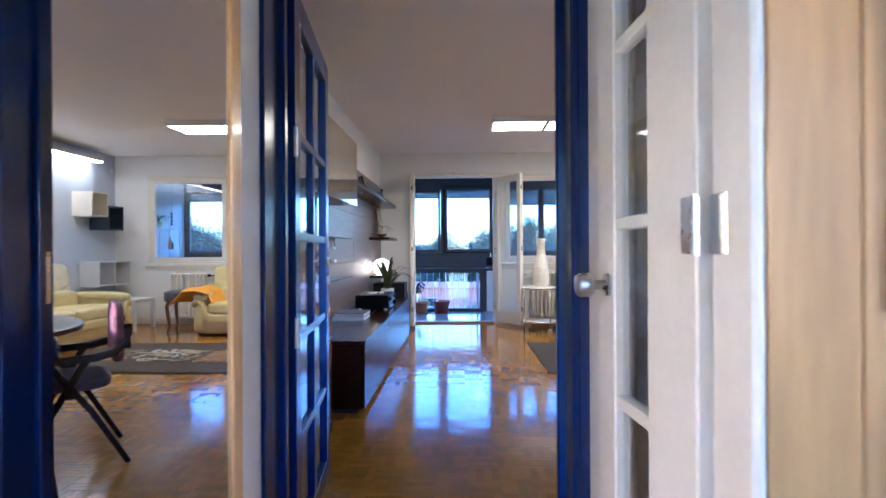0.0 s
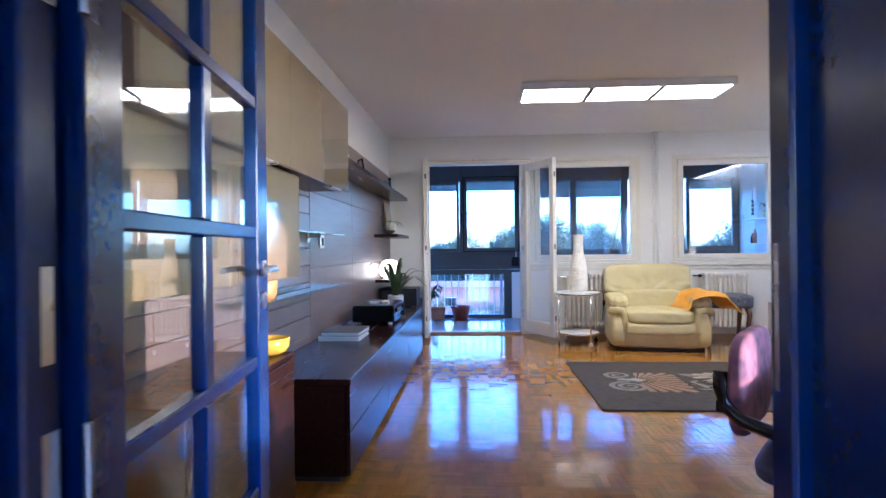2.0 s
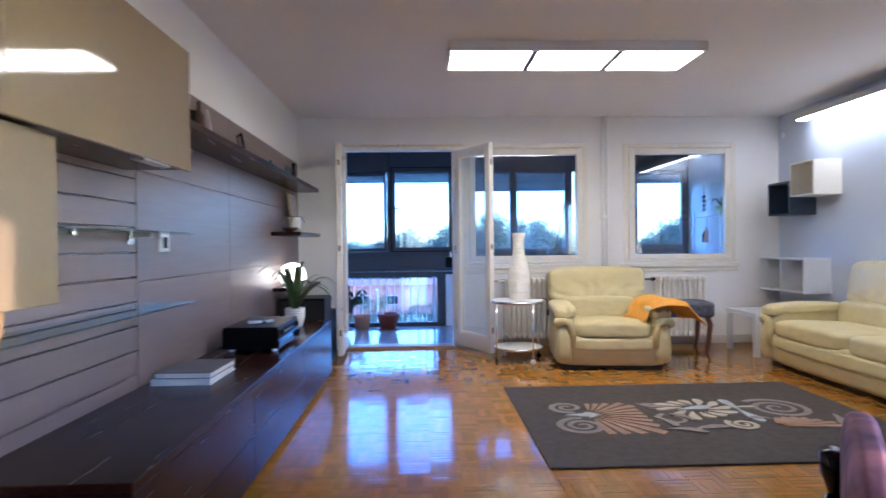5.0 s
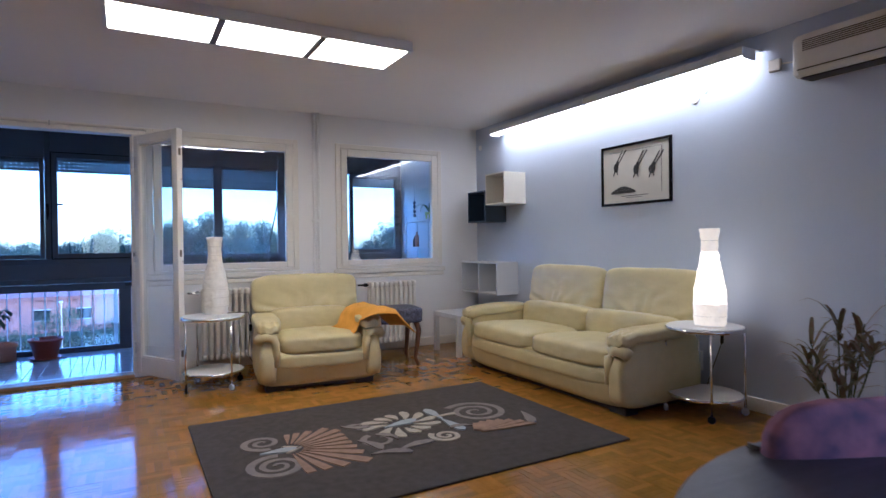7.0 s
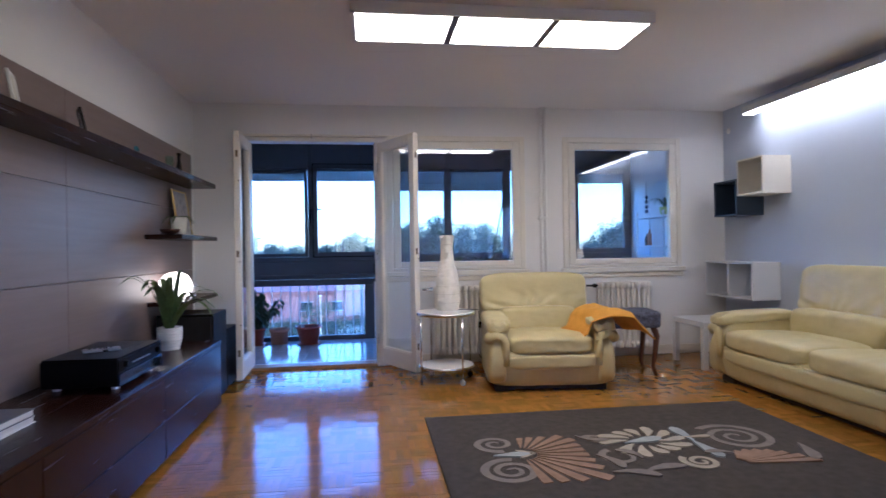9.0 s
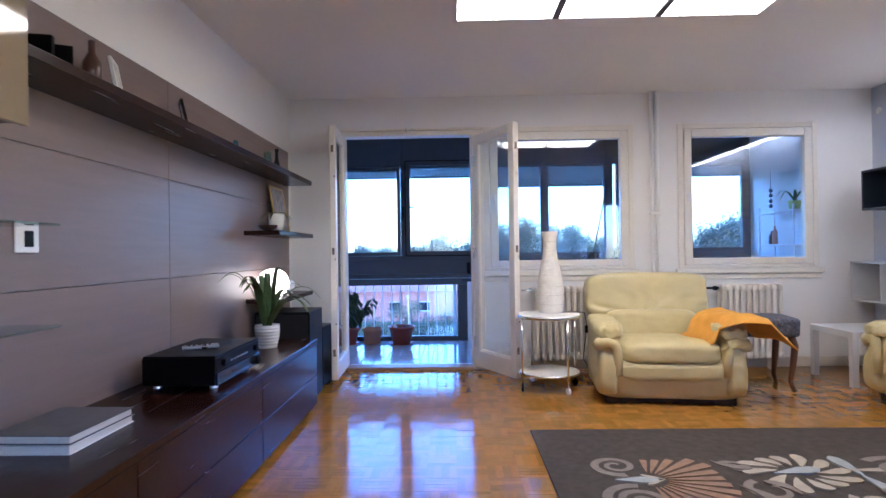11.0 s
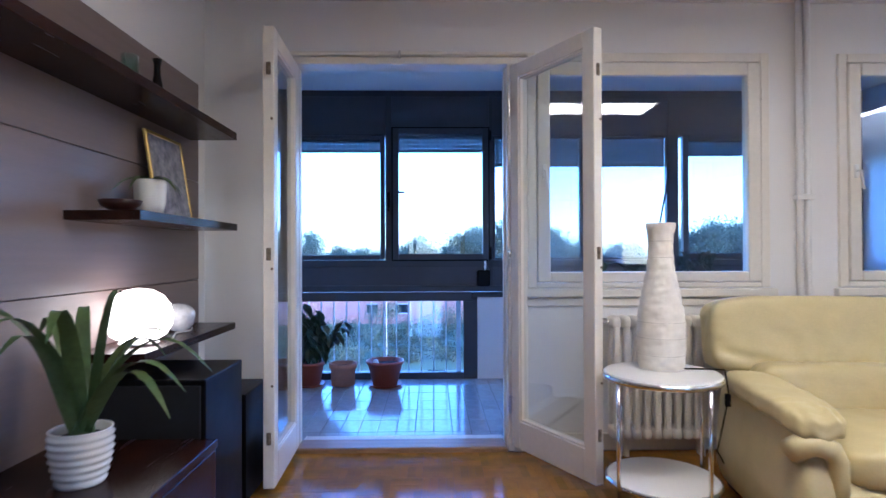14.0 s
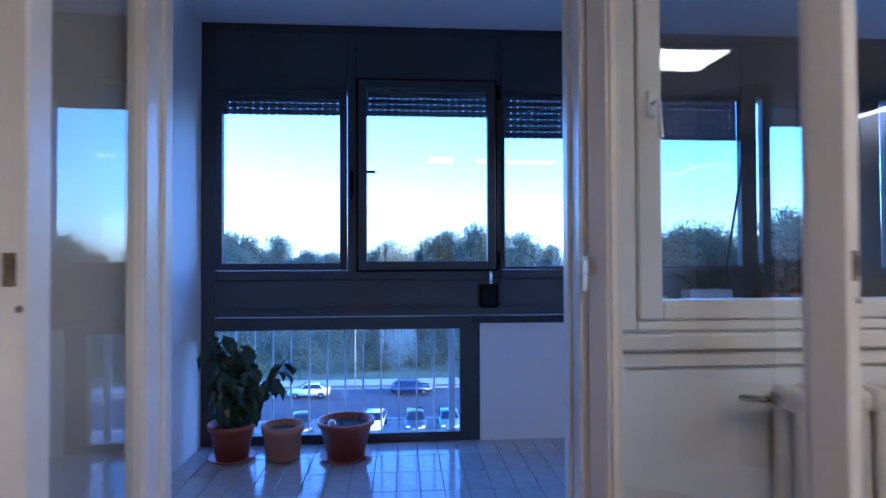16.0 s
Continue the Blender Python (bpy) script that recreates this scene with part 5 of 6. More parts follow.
# ---- rug ----
rg = thing("rug", "charcoal rug with a carved scroll and shell pattern", "rug", pose(1.035, 5.90, 0))
RX, RY = 2.335, 1.69
part("field", boxes((0, RX, 0, RY, 0.0, 0.012), bevel=0.004), RUG, rg)


PILE = [0.0155]


def spiral(cx, cy, r0, r1, turns, width, start, sense=1):
    bm = bmesh.new()
    PILE[0] += 0.00012
    top = PILE[0]
    n = int(26 * turns)
    rows = []
    for i in range(n + 1):
        u = i / n
        a = start + sense * u * turns * 2 * math.pi
        r = r0 + (r1 - r0) * u
        w = width * (0.45 + 0.55 * u) / 2
        c, s = math.cos(a), math.sin(a)
        rows.append([bm.verts.new((cx + (r - w) * c, cy + (r - w) * s, top)), bm.verts.new((cx + (r + w) * c, cy + (r + w) * s, top)), bm.verts.new((cx + (r + w) * c, cy + (r + w) * s, 0.010)), bm.verts.new((cx + (r - w) * c, cy + (r - w) * s, 0.010))])
    for a, b in zip(rows, rows[1:]):
        for k in range(4):
            bm.faces.new((a[k], a[(k + 1) % 4], b[(k + 1) % 4], b[k]))
    bm.faces.new(rows[0])
    bm.faces.new(rows[-1][::-1])
    bmesh.ops.recalc_face_normals(bm, faces=bm.faces)
    return bm


def petal(cx, cy, ang, r0, r1, w, m, bend=0.0, blunt=False):
    pts = []
    prof = ((0, 0.10), (0.3, 0.45), (0.65, 0.85), (0.9, 1.0 if blunt else 0.7), (1.0, 0.95 if blunt else 0.15))
    for side, seq in ((1, prof), (-1, prof[::-1])):
        for u, k in seq:
            r = r0 + (r1 - r0) * u
            a = ang + bend * u
            pts.append((cx + r * math.cos(a) - side * k * w / 2 * math.sin(a), cy + r * math.sin(a) + side * k * w / 2 * math.cos(a)))
    PILE[0] += 0.00012
    part("motif", sheet(bmesh.new(), pts, 0.010, PILE[0]), m, rg)


for cx, cy, r0, r1, t, w, st0, sn, m in ((0.36, 1.07, 0.02, 0.125, 1.7, 0.046, 0.5, 1, RUG1), (0.36, 0.66, 0.02, 0.16, 2.2, 0.050, 2.6, -1, RUG1), (1.82, 0.95, 0.03, 0.22, 2.3, 0.052, 0.4, 1, RUG1), (1.39, 0.62, 0.015, 0.098, 1.8, 0.040, 1.0, -1, RUG3), (1.00, 0.76, 0.05, 0.11, 0.9, 0.045, 1.2, -1, RUG1), (0.97, 1.04, 0.03, 0.08, 0.8, 0.040, 3.6, 1, RUG1)):
    part("motif", spiral(cx, cy, r0, r1, t, w, st0, sn), m, rg)
for k in range(14):
    a = math.radians(-86 + 12.6 * k)
    reach = min(0.37 / max(0.01, math.cos(a)), (0.26 if a > 0 else 0.40) / max(0.01, abs(math.sin(a))))
    petal(0.47, 0.885, a, 0.09, reach, 0.135 * reach, RUG2, blunt=True)
petal(0.40, 0.885, 0, -0.09, 0.12, 0.09, RUG4)
petal(0.50, 0.915, math.radians(150), -0.06, 0.06, 0.028, RUG3)
petal(0.50, 0.855, math.radians(-150), -0.06, 0.06, 0.028, RUG3)
for k in range(12):
    a = math.radians(165 - 29 * k)
    petal(1.24, 0.97, a, 0.09, 0.27 if abs(math.cos(a)) > 0.5 else 0.22, 0.085, RUG3, bend=0.25)
petal(1.24, 0.98, math.radians(12), -0.13, 0.13, 0.10, RUG4)
petal(1.53, 1.02, math.radians(90), -0.10, 0.16, 0.09, RUG4)
petal(1.53, 0.82, math.radians(-86), -0.10, 0.17, 0.09, RUG4)
petal(1.575, 0.985, 0, -0.09, 0.09, 0.045, RUG3, blunt=True)
for k in range(7):
    petal(1.55, 0.56, math.radians(-3 + 9 * k), 0.07, 0.47 - 0.045 * k, 0.048, RUG2, blunt=True)
petal(2.09, 0.78, math.radians(-98), 0.0, 0.26, 0.09, RUG1, bend=-0.2)
petal(0.87, 1.12, math.radians(-60), 0.0, 0.20, 0.07, RUG1, bend=0.5)
petal(0.87, 0.80, math.radians(-40), 0.0, 0.22, 0.075, RUG1, bend=-0.5)
petal(0.86, 0.55, math.radians(10), 0.0, 0.24, 0.085, RUG1, bend=-0.5)
petal(1.02, 0.52, math.radians(35), 0.0, 0.26, 0.085, RUG1, bend=-0.4)
petal(1.10, 0.70, math.radians(80), 0.0, 0.18, 0.07, RUG1, bend=0.7)
petal(1.60, 0.72, math.radians(140), -0.04, 0.12, 0.06, RUG1, bend=0.6)

# ---- dining table and chairs ----
dt = thing("dining_table", "round black-stained dining table", "table", pose(1.93, 3.47, 0))
part("tabletop", disc(0.755, 0.715, 0.745, 72), TABLETOP, dt, "black-stained ash top with visible grain")
part("apron", lathe([(0.54, 0.62), (0.57, 0.64), (0.57, 0.714), (0.54, 0.714)], 64, cap=False), BLACKW, dt)
for k in range(4):
    a = math.radians(45 + 90 * k)
    part("leg", tube(bmesh.new(), [(0.46 * math.cos(a), 0.46 * math.sin(a), 0.70), (0.50 * math.cos(a), 0.50 * math.sin(a), 0.0)], 0.035, 12, 0.022), BLACKW, dt, smooth=True)


def dining_chair(at, label):
    c = thing("dining_chair", label, "chair", at, group="chairs round the table")
    part("seat", puff((-0.225, 0.225, -0.25, 0.20, 0.40, 0.475), p=4.5, n=12, wrinkle=0.003), SEATB, c, "blue-violet velvet seat", smooth=True)
    part("backrest", puff((-0.25, 0.25, 0.195, 0.26, 0.53, 0.862), p=4.2, n=12, wrinkle=0.004), VELVET, c, "mauve patterned velvet back pad", smooth=True)
    for sx in (-1, 1):
        x = sx * 0.245
        part("arm", tube(bmesh.new(), [(x * 0.95, 0.272, 0.75), (x, 0.270, 0.70), (x, 0.255, 0.65), (x, 0.205, 0.605), (x, 0.12, 0.585), (x, -0.02, 0.58), (x, -0.20, 0.58)], 0.022, 10), BLACKW, c, "bent black wooden arm", smooth=True)
        part("leg", tube(bmesh.new(), [(x, -0.10, 0.58), (x, 0.10, 0.30), (x, 0.27, 0.0)], 0.019, 10, 0.015), BLACKW, c, smooth=True)
        part("leg", tube(bmesh.new(), [(x, 0.08, 0.58), (x, -0.08, 0.30), (x, -0.25, 0.0)], 0.019, 10, 0.015), BLACKW, c, smooth=True)
    part("stretcher", boxes((-0.24, 0.24, -0.02, 0.02, 0.375, 0.40), (-0.24, 0.24, 0.245, 0.285, 0.62, 0.66), bevel=0.004), BLACKW, c)
    return c


dc = dining_chair(pose(1.30, 3.755, 0, 0, 0, 54.5), "black wooden dining chair with mauve velvet back")
copy_thing(dc, pose(2.02, 3.85, 0, 0, 0, -25))
copy_thing(dc, pose(1.36, 3.20, 0, 0, 0, 128))

# ---- balcony things ----


def planter(r0, r1, h, m, at, label, saucer=True, rim=0.018):
    p = thing("plant_pot", label, "plant pot", at, group="terracotta pots")
    part("pot", lathe([(r0, 0.012), (r1 - 0.006, h - rim * 1.6), (r1 + 0.008, h - rim * 1.5), (r1 + 0.010, h), (r1 - 0.004, h), (r1 - 0.012, h - 0.04)], 36), m, p, smooth=True)
    part("soil", disc(r1 - 0.012, h - 0.05, h - 0.035, 28), SOIL, p)
    if saucer:
        part("saucer", lathe([(r0 + 0.02, 0), (r0 + 0.05, 0.022), (r0 + 0.044, 0.022), (r0 + 0.018, 0.008)], 36), m, p, smooth=True)
    return p


BZ = -0.05
rp = planter(0.095, 0.135, 0.22, TERRA, pose(-0.83, 11.40, BZ), "red plastic pot with a rubber plant")
bm, bm2 = bmesh.new(), bmesh.new()
rnd = random.Random(7)
for k in range(7):
    a = k * 2.4
    top = Vector((0.15 * math.cos(a) * rnd.uniform(0.3, 1), 0.13 * math.sin(a) * rnd.uniform(0.3, 1), rnd.uniform(0.45, 0.80)))
    if k == 6:
        top = Vector((0.34, -0.02, 0.62))
    tube(bm2, [(0.02 * math.cos(a), 0.02 * math.sin(a), 0.17), top * 0.55 + Vector((0, 0, 0.10)), top], 0.007, 6, 0.003)
    for q in range(26):
        u = rnd.uniform(0.25, 1.0)
        c = Vector((0, 0, 0.17)).lerp(top, u)
        az = rnd.uniform(0, 6.28)
        oval_leaf(bm, c, (math.cos(az) * 0.7, math.sin(az) * 0.7 - 0.3, 0.7), (math.cos(az), math.sin(az), rnd.uniform(-0.6, 0.2)), rnd.uniform(0.10, 0.16), rnd.uniform(0.06, 0.09))
part("stem", bm2, LEAFD, rp)
part("leaves", bm, LEAFD, rp, "dark glossy oval leaves")
planter(0.105, 0.118, 0.21, TERRA2, pose(-0.52, 11.38, BZ), "pale clay pot with bare soil", saucer=False, rim=0.03)
p3 = planter(0.11, 0.165, 0.235, TERRA, pose(-0.135, 11.37, BZ), "wide red plastic pot on a saucer")
part("white_stone", puff((-0.10, -0.05, -0.12, -0.07, 0.19, 0.26), p=2.5, n=6), WHITE, p3, smooth=True)
for k in range(10):
    part("dry_stalk", strip_leaf(bmesh.new(), (rnd.uniform(-0.1, 0.1), rnd.uniform(-0.1, 0.1), 0.195), rnd.uniform(0, 6.28), 0.05, 0.05, 0.02, 0.004, seg=3), SOIL, p3)
sill = thing("planter_box", "white planter box with orchids on the balcony sill", "planter", pose(2.12, YO - 0.16, 0.788))
part("bracket_shelf", boxes((-0.35, 1.10, -0.02, 0.16, -0.02, -0.002)), STONE, sill)
part("box", boxes((0.0, 0.30, 0.0, 0.13, 0.0, 0.17), bevel=0.008), WHITE, sill)
bm = bmesh.new()
for k in range(10):
    oval_leaf(bm, (0.04 + 0.024 * k, 0.06, 0.17), (rnd.uniform(-1, 1), -0.5, 0.6), (rnd.uniform(-1, 1), rnd.uniform(-0.5, 0.2), 1.0), 0.20, 0.07)
part("leaves", bm, LEAFD, sill)
bp = thing("potted_plant", "small bushy plant in a green pot on the balcony sill", "plant", pose(1.92, YO - 0.10, 0.788))
part("pot", lathe([(0.05, 0), (0.07, 0.13), (0.064, 0.13), (0.05, 0.03)], 20), mat("lime_pot", (0.55, 0.62, 0.12), 0.4), bp, smooth=True)
bm = bmesh.new()
for k in range(12):
    strip_leaf(bm, (0, 0, 0.12), k * 2.4, 0.12, 0.20, 0.06, 0.018, seg=4)
part("leaves", bm, LEAF, bp)
b3 = thing("potted_plant", "leafy green plant in a pale trough on the balcony sill", "plant", pose(2.85, YO - 0.10, 0.788))
part("pot", boxes((-0.16, 0.16, -0.06, 0.06, 0, 0.14), bevel=0.01), TERRA2, b3)
bm = bmesh.new()
for k in range(70):
    az = rnd.uniform(0, 6.28)
    c = (rnd.uniform(-0.17, 0.17), rnd.uniform(-0.06, 0.06), 0.14 + rnd.uniform(0, 0.26))
    oval_leaf(bm, c, (math.cos(az), math.sin(az), 0.8), (math.cos(az), math.sin(az), 0.2), 0.07, 0.05)
part("leaves", bm, LEAFD, b3)
solid("wall_thermometer", boxes((0, 0.02, -0.018, 0.018, 0, 0.10), bevel=0.006), METAL, "small round-edged thermometer on the balcony wall", "thermometer", at=pose(BX, 10.75, 1.55))

# ---- outside ----
GZ = -13.0
ASPH = mat("street_asphalt", (0.06, 0.06, 0.062), 0.85, var=0.12, scale=0.3, grain=6, bump=0.05)
GRASS = mat("rough_verge_grass", (0.07, 0.10, 0.04), 0.95, var=0.3, scale=0.2, grain=5, bump=0.1)
PAVE = mat("pale_gravel_lot", (0.26, 0.25, 0.23), 0.95, var=0.15, scale=0.4, grain=8, bump=0.05)
KERB = mat("concrete_kerb", (0.38, 0.37, 0.35), 0.9, var=0.1, scale=2, grain=20)
structure("ground", boxes((-1500, 1500, -60, 4000, GZ - 0.5, GZ)), GRASS, "rough grass reaching the horizon")
structure("road", boxes((-300, 300, 60.0, 69.5, GZ, GZ + 0.03)), ASPH, "asphalt street along the verge")
structure("pavement", boxes((-300, 300, 40, 57.6, GZ, GZ + 0.04)), PAVE, "gravel parking strip below the house")
structure("pavement_2", boxes((-300, 300, 71.3, 74.2, GZ, GZ + 0.10)), KERB, "pale footpath behind the street")
structure("kerb", boxes((-300, 300, 57.6, 57.9, GZ, GZ + 0.16), (-300, 300, 69.5, 69.8, GZ, GZ + 0.16)), KERB, "concrete kerb stones")
structure("road_lot", boxes((-300, 300, 57.9, 60.0, GZ, GZ + 0.02)), ASPH, "asphalt edge of the street")


def car(at, m, label):
    c = thing("car", label, "car", at, group="parked cars")
    bm = bmesh.new()
    prof = [(-2.05, 0.32), (-2.10, 0.62), (-1.95, 0.85), (-1.0, 0.95), (-0.35, 1.42), (1.05, 1.46), (1.75, 1.0), (2.02, 0.92), (2.08, 0.45), (1.95, 0.30)]
    lo = [bm.verts.new((x, -0.86, z)) for x, z in prof]
    hi = [bm.verts.new((x, 0.86, z)) for x, z in prof]
    for v in lo + hi:
        if v.co.z > 1.2:
            v.co.y *= 0.78
    bm.faces.new(lo)
    bm.faces.new(hi[::-1])
    for i in range(len(prof)):
        j = (i + 1) % len(prof)
        bm.faces.new((lo[j], lo[i], hi[i], hi[j]))
    bmesh.ops.recalc_face_normals(bm, faces=bm.faces)
    bmesh.ops.bevel(bm, geom=list(bm.edges), offset=0.06, segments=2, affect="EDGES")
    part("body", bm, m, c, smooth=True)
    dark = mat("tinted_car_glass", (0.012, 0.016, 0.022), 0.08, var=0.0, bump=0)
    for s in (-1, 1):
        bm = bmesh.new()
        q = [(-0.75, 0.98), (-0.32, 1.36), (1.0, 1.39), (1.45, 1.0)]
        a = [bm.verts.new((x, s * (0.875 if z < 1.1 else 0.705), z)) for x, z in q]
        b = [bm.verts.new((x, s * (0.84 if z < 1.1 else 0.66), z)) for x, z in q]
        bm.faces.new(a)
        bm.faces.new(b[::-1])
        for i in range(4):
            bm.faces.new((a[i], a[(i + 1) % 4], b[(i + 1) % 4], b[i]))
        bmesh.ops.recalc_face_normals(bm, faces=bm.faces)
        part("window", bm, dark, c)
    for x0, z0, x1, z1, nm in ((-0.99, 0.98, -0.40, 1.40, "windscreen"), (1.10, 1.43, 1.72, 1.04, "rear_window")):
        bm = bmesh.new()
        off = Vector((-0.02, 0, 0.03)) if nm == "windscreen" else Vector((0.03, 0, 0.03))
        a = [bm.verts.new(Vector(p) + off) for p in ((x0, -0.72, z0), (x0, 0.72, z0), (x1, 0.60, z1), (x1, -0.60, z1))]
        b = [bm.verts.new(v.co - off * 2) for v in a]
        bm.faces.new(a)
        bm.faces.new(b[::-1])
        for i in range(4):
            bm.faces.new((a[i], a[(i + 1) % 4], b[(i + 1) % 4], b[i]))
        bmesh.ops.recalc_face_normals(bm, faces=bm.faces)
        part(nm, bm, dark, c)
    for x in (-1.3, 1.25):
        for s in (-1, 1):
            w = part("wheel", lathe([(0.18, -0.1), (0.31, -0.1), (0.32, 0.0), (0.31, 0.1), (0.18, 0.1)], 18), BLACK, c, at=pose(x, s * 0.79, 0.32, 90, 0, 0))
            part("rim", lathe([(0.17, -0.105), (0.19, -0.09), (0.19, 0.09), (0.17, 0.105)], 14), METAL, w)
    for s in (-1, 1):
        part("headlight", puff((-2.1, -1.98, s * 0.62 - 0.16, s * 0.62 + 0.16, 0.62, 0.78), p=3, n=4), CERAMIC, c)
        part("tail_light", puff((1.98, 2.09, s * 0.66 - 0.1, s * 0.66 + 0.1, 0.62, 0.85), p=3, n=4), TERRA, c)
    part("number_plate", boxes((-2.125, -2.10, -0.26, 0.26, 0.42, 0.54)), WHITE, c)
    return c


CW = mat("white_car_paint", (0.75, 0.75, 0.75), 0.2, var=0.01, coat=0.8)
CN = mat("navy_car_paint", (0.012, 0.02, 0.07), 0.2, var=0.01, coat=0.8)
CS = mat("blue_grey_car_paint", (0.12, 0.18, 0.24), 0.25, var=0.01, coat=0.8)
CD = mat("dark_car_paint", (0.02, 0.025, 0.03), 0.25, var=0.01, coat=0.8)
CR = mat("red_car_paint", (0.35, 0.02, 0.02), 0.25, var=0.01, coat=0.8)
car(pose(-9.3, 66.6, GZ + 0.03), CW, "white hatchback parked along the far kerb")
car(pose(1.0, 67.2, GZ + 0.03, 0, 0, 180), CN, "navy hatchback driving lane of the street")
for x, m, lab, rz in ((-8.1, CD, "dark car nosed into the gravel strip", 100), (-2.2, CW, "white car nosed into the gravel strip", 84), (1.2, CD, "dark car nosed into the gravel strip", 90), (4.0, CS, "blue-grey car nosed into the gravel strip", 90), (7.0, CW, "white estate car nosed into the gravel strip", 268), (9.5, CW, "white car nosed into the gravel strip", 86), (-15.0, CR, "red car nosed into the gravel strip", 92)):
    car(pose(x, 55.2, GZ + 0.04, 0, 0, rz), m, lab)

# trees and hedge
FOL = mat("grey_green_foliage", (0.062, 0.10, 0.068), 0.8, var=0.1, scale=0.5, grain=3, bump=0.0, rand=0.3, tint2=(0.06, 0.09, 0.055))
FOL2 = mat("autumn_foliage", (0.085, 0.10, 0.055), 0.8, var=0.15, scale=0.5, grain=3, bump=0.0, rand=0.3, tint2=(0.08, 0.10, 0.055))
for fol in (FOL, FOL2):
    fn, fl = fol.node_tree.nodes, fol.node_tree.links
    thru, blend = fn.new("ShaderNodeBsdfTranslucent"), fn.new("ShaderNodeMixShader")
    blend.inputs["Fac"].default_value = 0.45
    fl.new(fn["Principled BSDF"].inputs["Base Color"].links[0].from_socket, thru.inputs["Color"])
    fl.new(fn["Principled BSDF"].outputs[0], blend.inputs[1])
    fl.new(thru.outputs[0], blend.inputs[2])
    fl.new(blend.outputs[0], fn["Material Output"].inputs["Surface"])
BARK = mat("grey_bark", (0.10, 0.08, 0.065), 0.9, var=0.3, scale=3, grain=20, bump=0.1)


def crown(rnd, blobs, leaves, size, foot):
    """Thousands of small leaf faces in uneven clumps."""
    vs, fs = [], []
    for bx, by, bz, br in blobs:
        for _ in range(leaves):
            d = Vector((rnd.gauss(0, 1), rnd.gauss(0, 1), rnd.gauss(0, 1))).normalized()
            k = br * rnd.random() ** 0.4 * (1 + 0.35 * noise.noise(d * 2.2 + Vector((bx, by, bz))))
            p = Vector((bx, by, bz)) + d * k
            if p.z < foot:
                continue
            n = (d + Vector((rnd.uniform(-1, 1), rnd.uniform(-1, 1), rnd.uniform(-0.3, 1)))).normalized()
            a = n.orthogonal().normalized() * size * rnd.uniform(0.6, 1.3)
            b = n.cross(a).normalized() * size * rnd.uniform(0.5, 1.0)
            i = len(vs)
            vs += [p - a, p - b * 0.6, p + a, p + b * 0.6]
            fs.append((i, i + 1, i + 2, i + 3))
    return vs, fs


def tree(seed, h, spread, material, leaves=680, size=0.20):
    rnd = random.Random(seed)
    t = thing("tree", "broad leafy tree beyond the street", "tree", pose(0, 0, -100), group="trees beyond the street")
    bm = bmesh.new()
    tube(bm, [(0, 0, -0.3), (0.1, 0.05, h * 0.25), (0, 0.1, h * 0.7)], 0.03 * h, 8, 0.008 * h)
    blobs = []
    for k in range(15):
        a, z = k * 2.4, rnd.uniform(0.22, 0.90) * h
        r = spread * rnd.uniform(0.25, 0.8) * (1.15 - z / h * 0.75)
        c = (r * math.cos(a), r * math.sin(a), z)
        tube(bm, [(0, 0.05, z * 0.55), (c[0] * 0.5, c[1] * 0.5, z * 0.8), c], 0.010 * h, 5, 0.003 * h)
        blobs.append((*c, spread * rnd.uniform(0.32, 0.52)))
    part("trunk", bm, BARK, t)
    vs, fs = crown(rnd, blobs, leaves, size, h * 0.06)
    me = bpy.data.meshes.new("crown")
    me.from_pydata(vs, [], fs)
    me.materials.append(material)
    ob = new("crown", me)
    ob.parent = t
    return t


kinds = [tree(1, 12.5, 5.2, FOL), tree(2, 10.5, 5.6, FOL2), tree(3, 14.0, 5.5, FOL), tree(5, 9.0, 4.6, FOL)]
rnd = random.Random(21)
spots = []
for k in range(84):
    y = rnd.uniform(150, 250)
    x = (k / 83 - 0.42) * 1.9 * y
    spots.append((x, y, rnd.uniform(1.28, 1.82) * (1.0 + 0.12 * math.sin(k * 0.35))))
for x, y, s in ((42, 92, 1.55), (52, 100, 1.75), (60, 92, 1.65), (35, 112, 1.35), (71, 98, 1.8), (84, 108, 1.9), (-40, 150, 1.3), (-60, 150, 1.3), (-25, 155, 1.2)):
    spots.append((x, y, s))
for k, (x, y, s) in enumerate(spots):
    m = pose(x, y, GZ, 0, 0, rnd.uniform(0, 360))
    src = kinds[k % 4]
    if k < 4:
        src.matrix_world = m @ Matrix.Scale(1.5, 4)
    else:
        copy_thing(src, m @ Matrix.Scale(s / 1.5, 4))
rnd = random.Random(33)
for row, (y, hh, mtl) in enumerate(((82.0, 2.6, FOL2), (90, 4.0, FOL), (99, 5.0, FOL2))):
    blobs = [(x * 1.55 + rnd.uniform(-0.8, 0.8) - 62, y + rnd.uniform(-3, 3), GZ + rnd.uniform(0.2, hh), rnd.uniform(1.3, 2.4)) for x in range(80)]
    vs, fs = crown(rnd, blobs, 380, 0.18, GZ)
    me = bpy.data.meshes.new("hedge")
    me.from_pydata(vs, [], fs)
    me.materials.append(mtl)
    tagged(new("hedge", me), "wild overgrown hedge behind the footpath", "hedge", kind="stuff")
PINK = mat("salmon_render", (0.55, 0.24, 0.17), 0.9, var=0.06, scale=0.3, grain=4)
ROOFM = mat("red_roof_sheet", (0.42, 0.16, 0.11), 0.8, var=0.08, scale=0.4, grain=5)
hs = thing("hall_building", "long low salmon-coloured hall behind the hedge", "building", pose(-28, 120, GZ))
part("wall", boxes((0, 62, 0, 20, 0, 5.6)), PINK, hs)
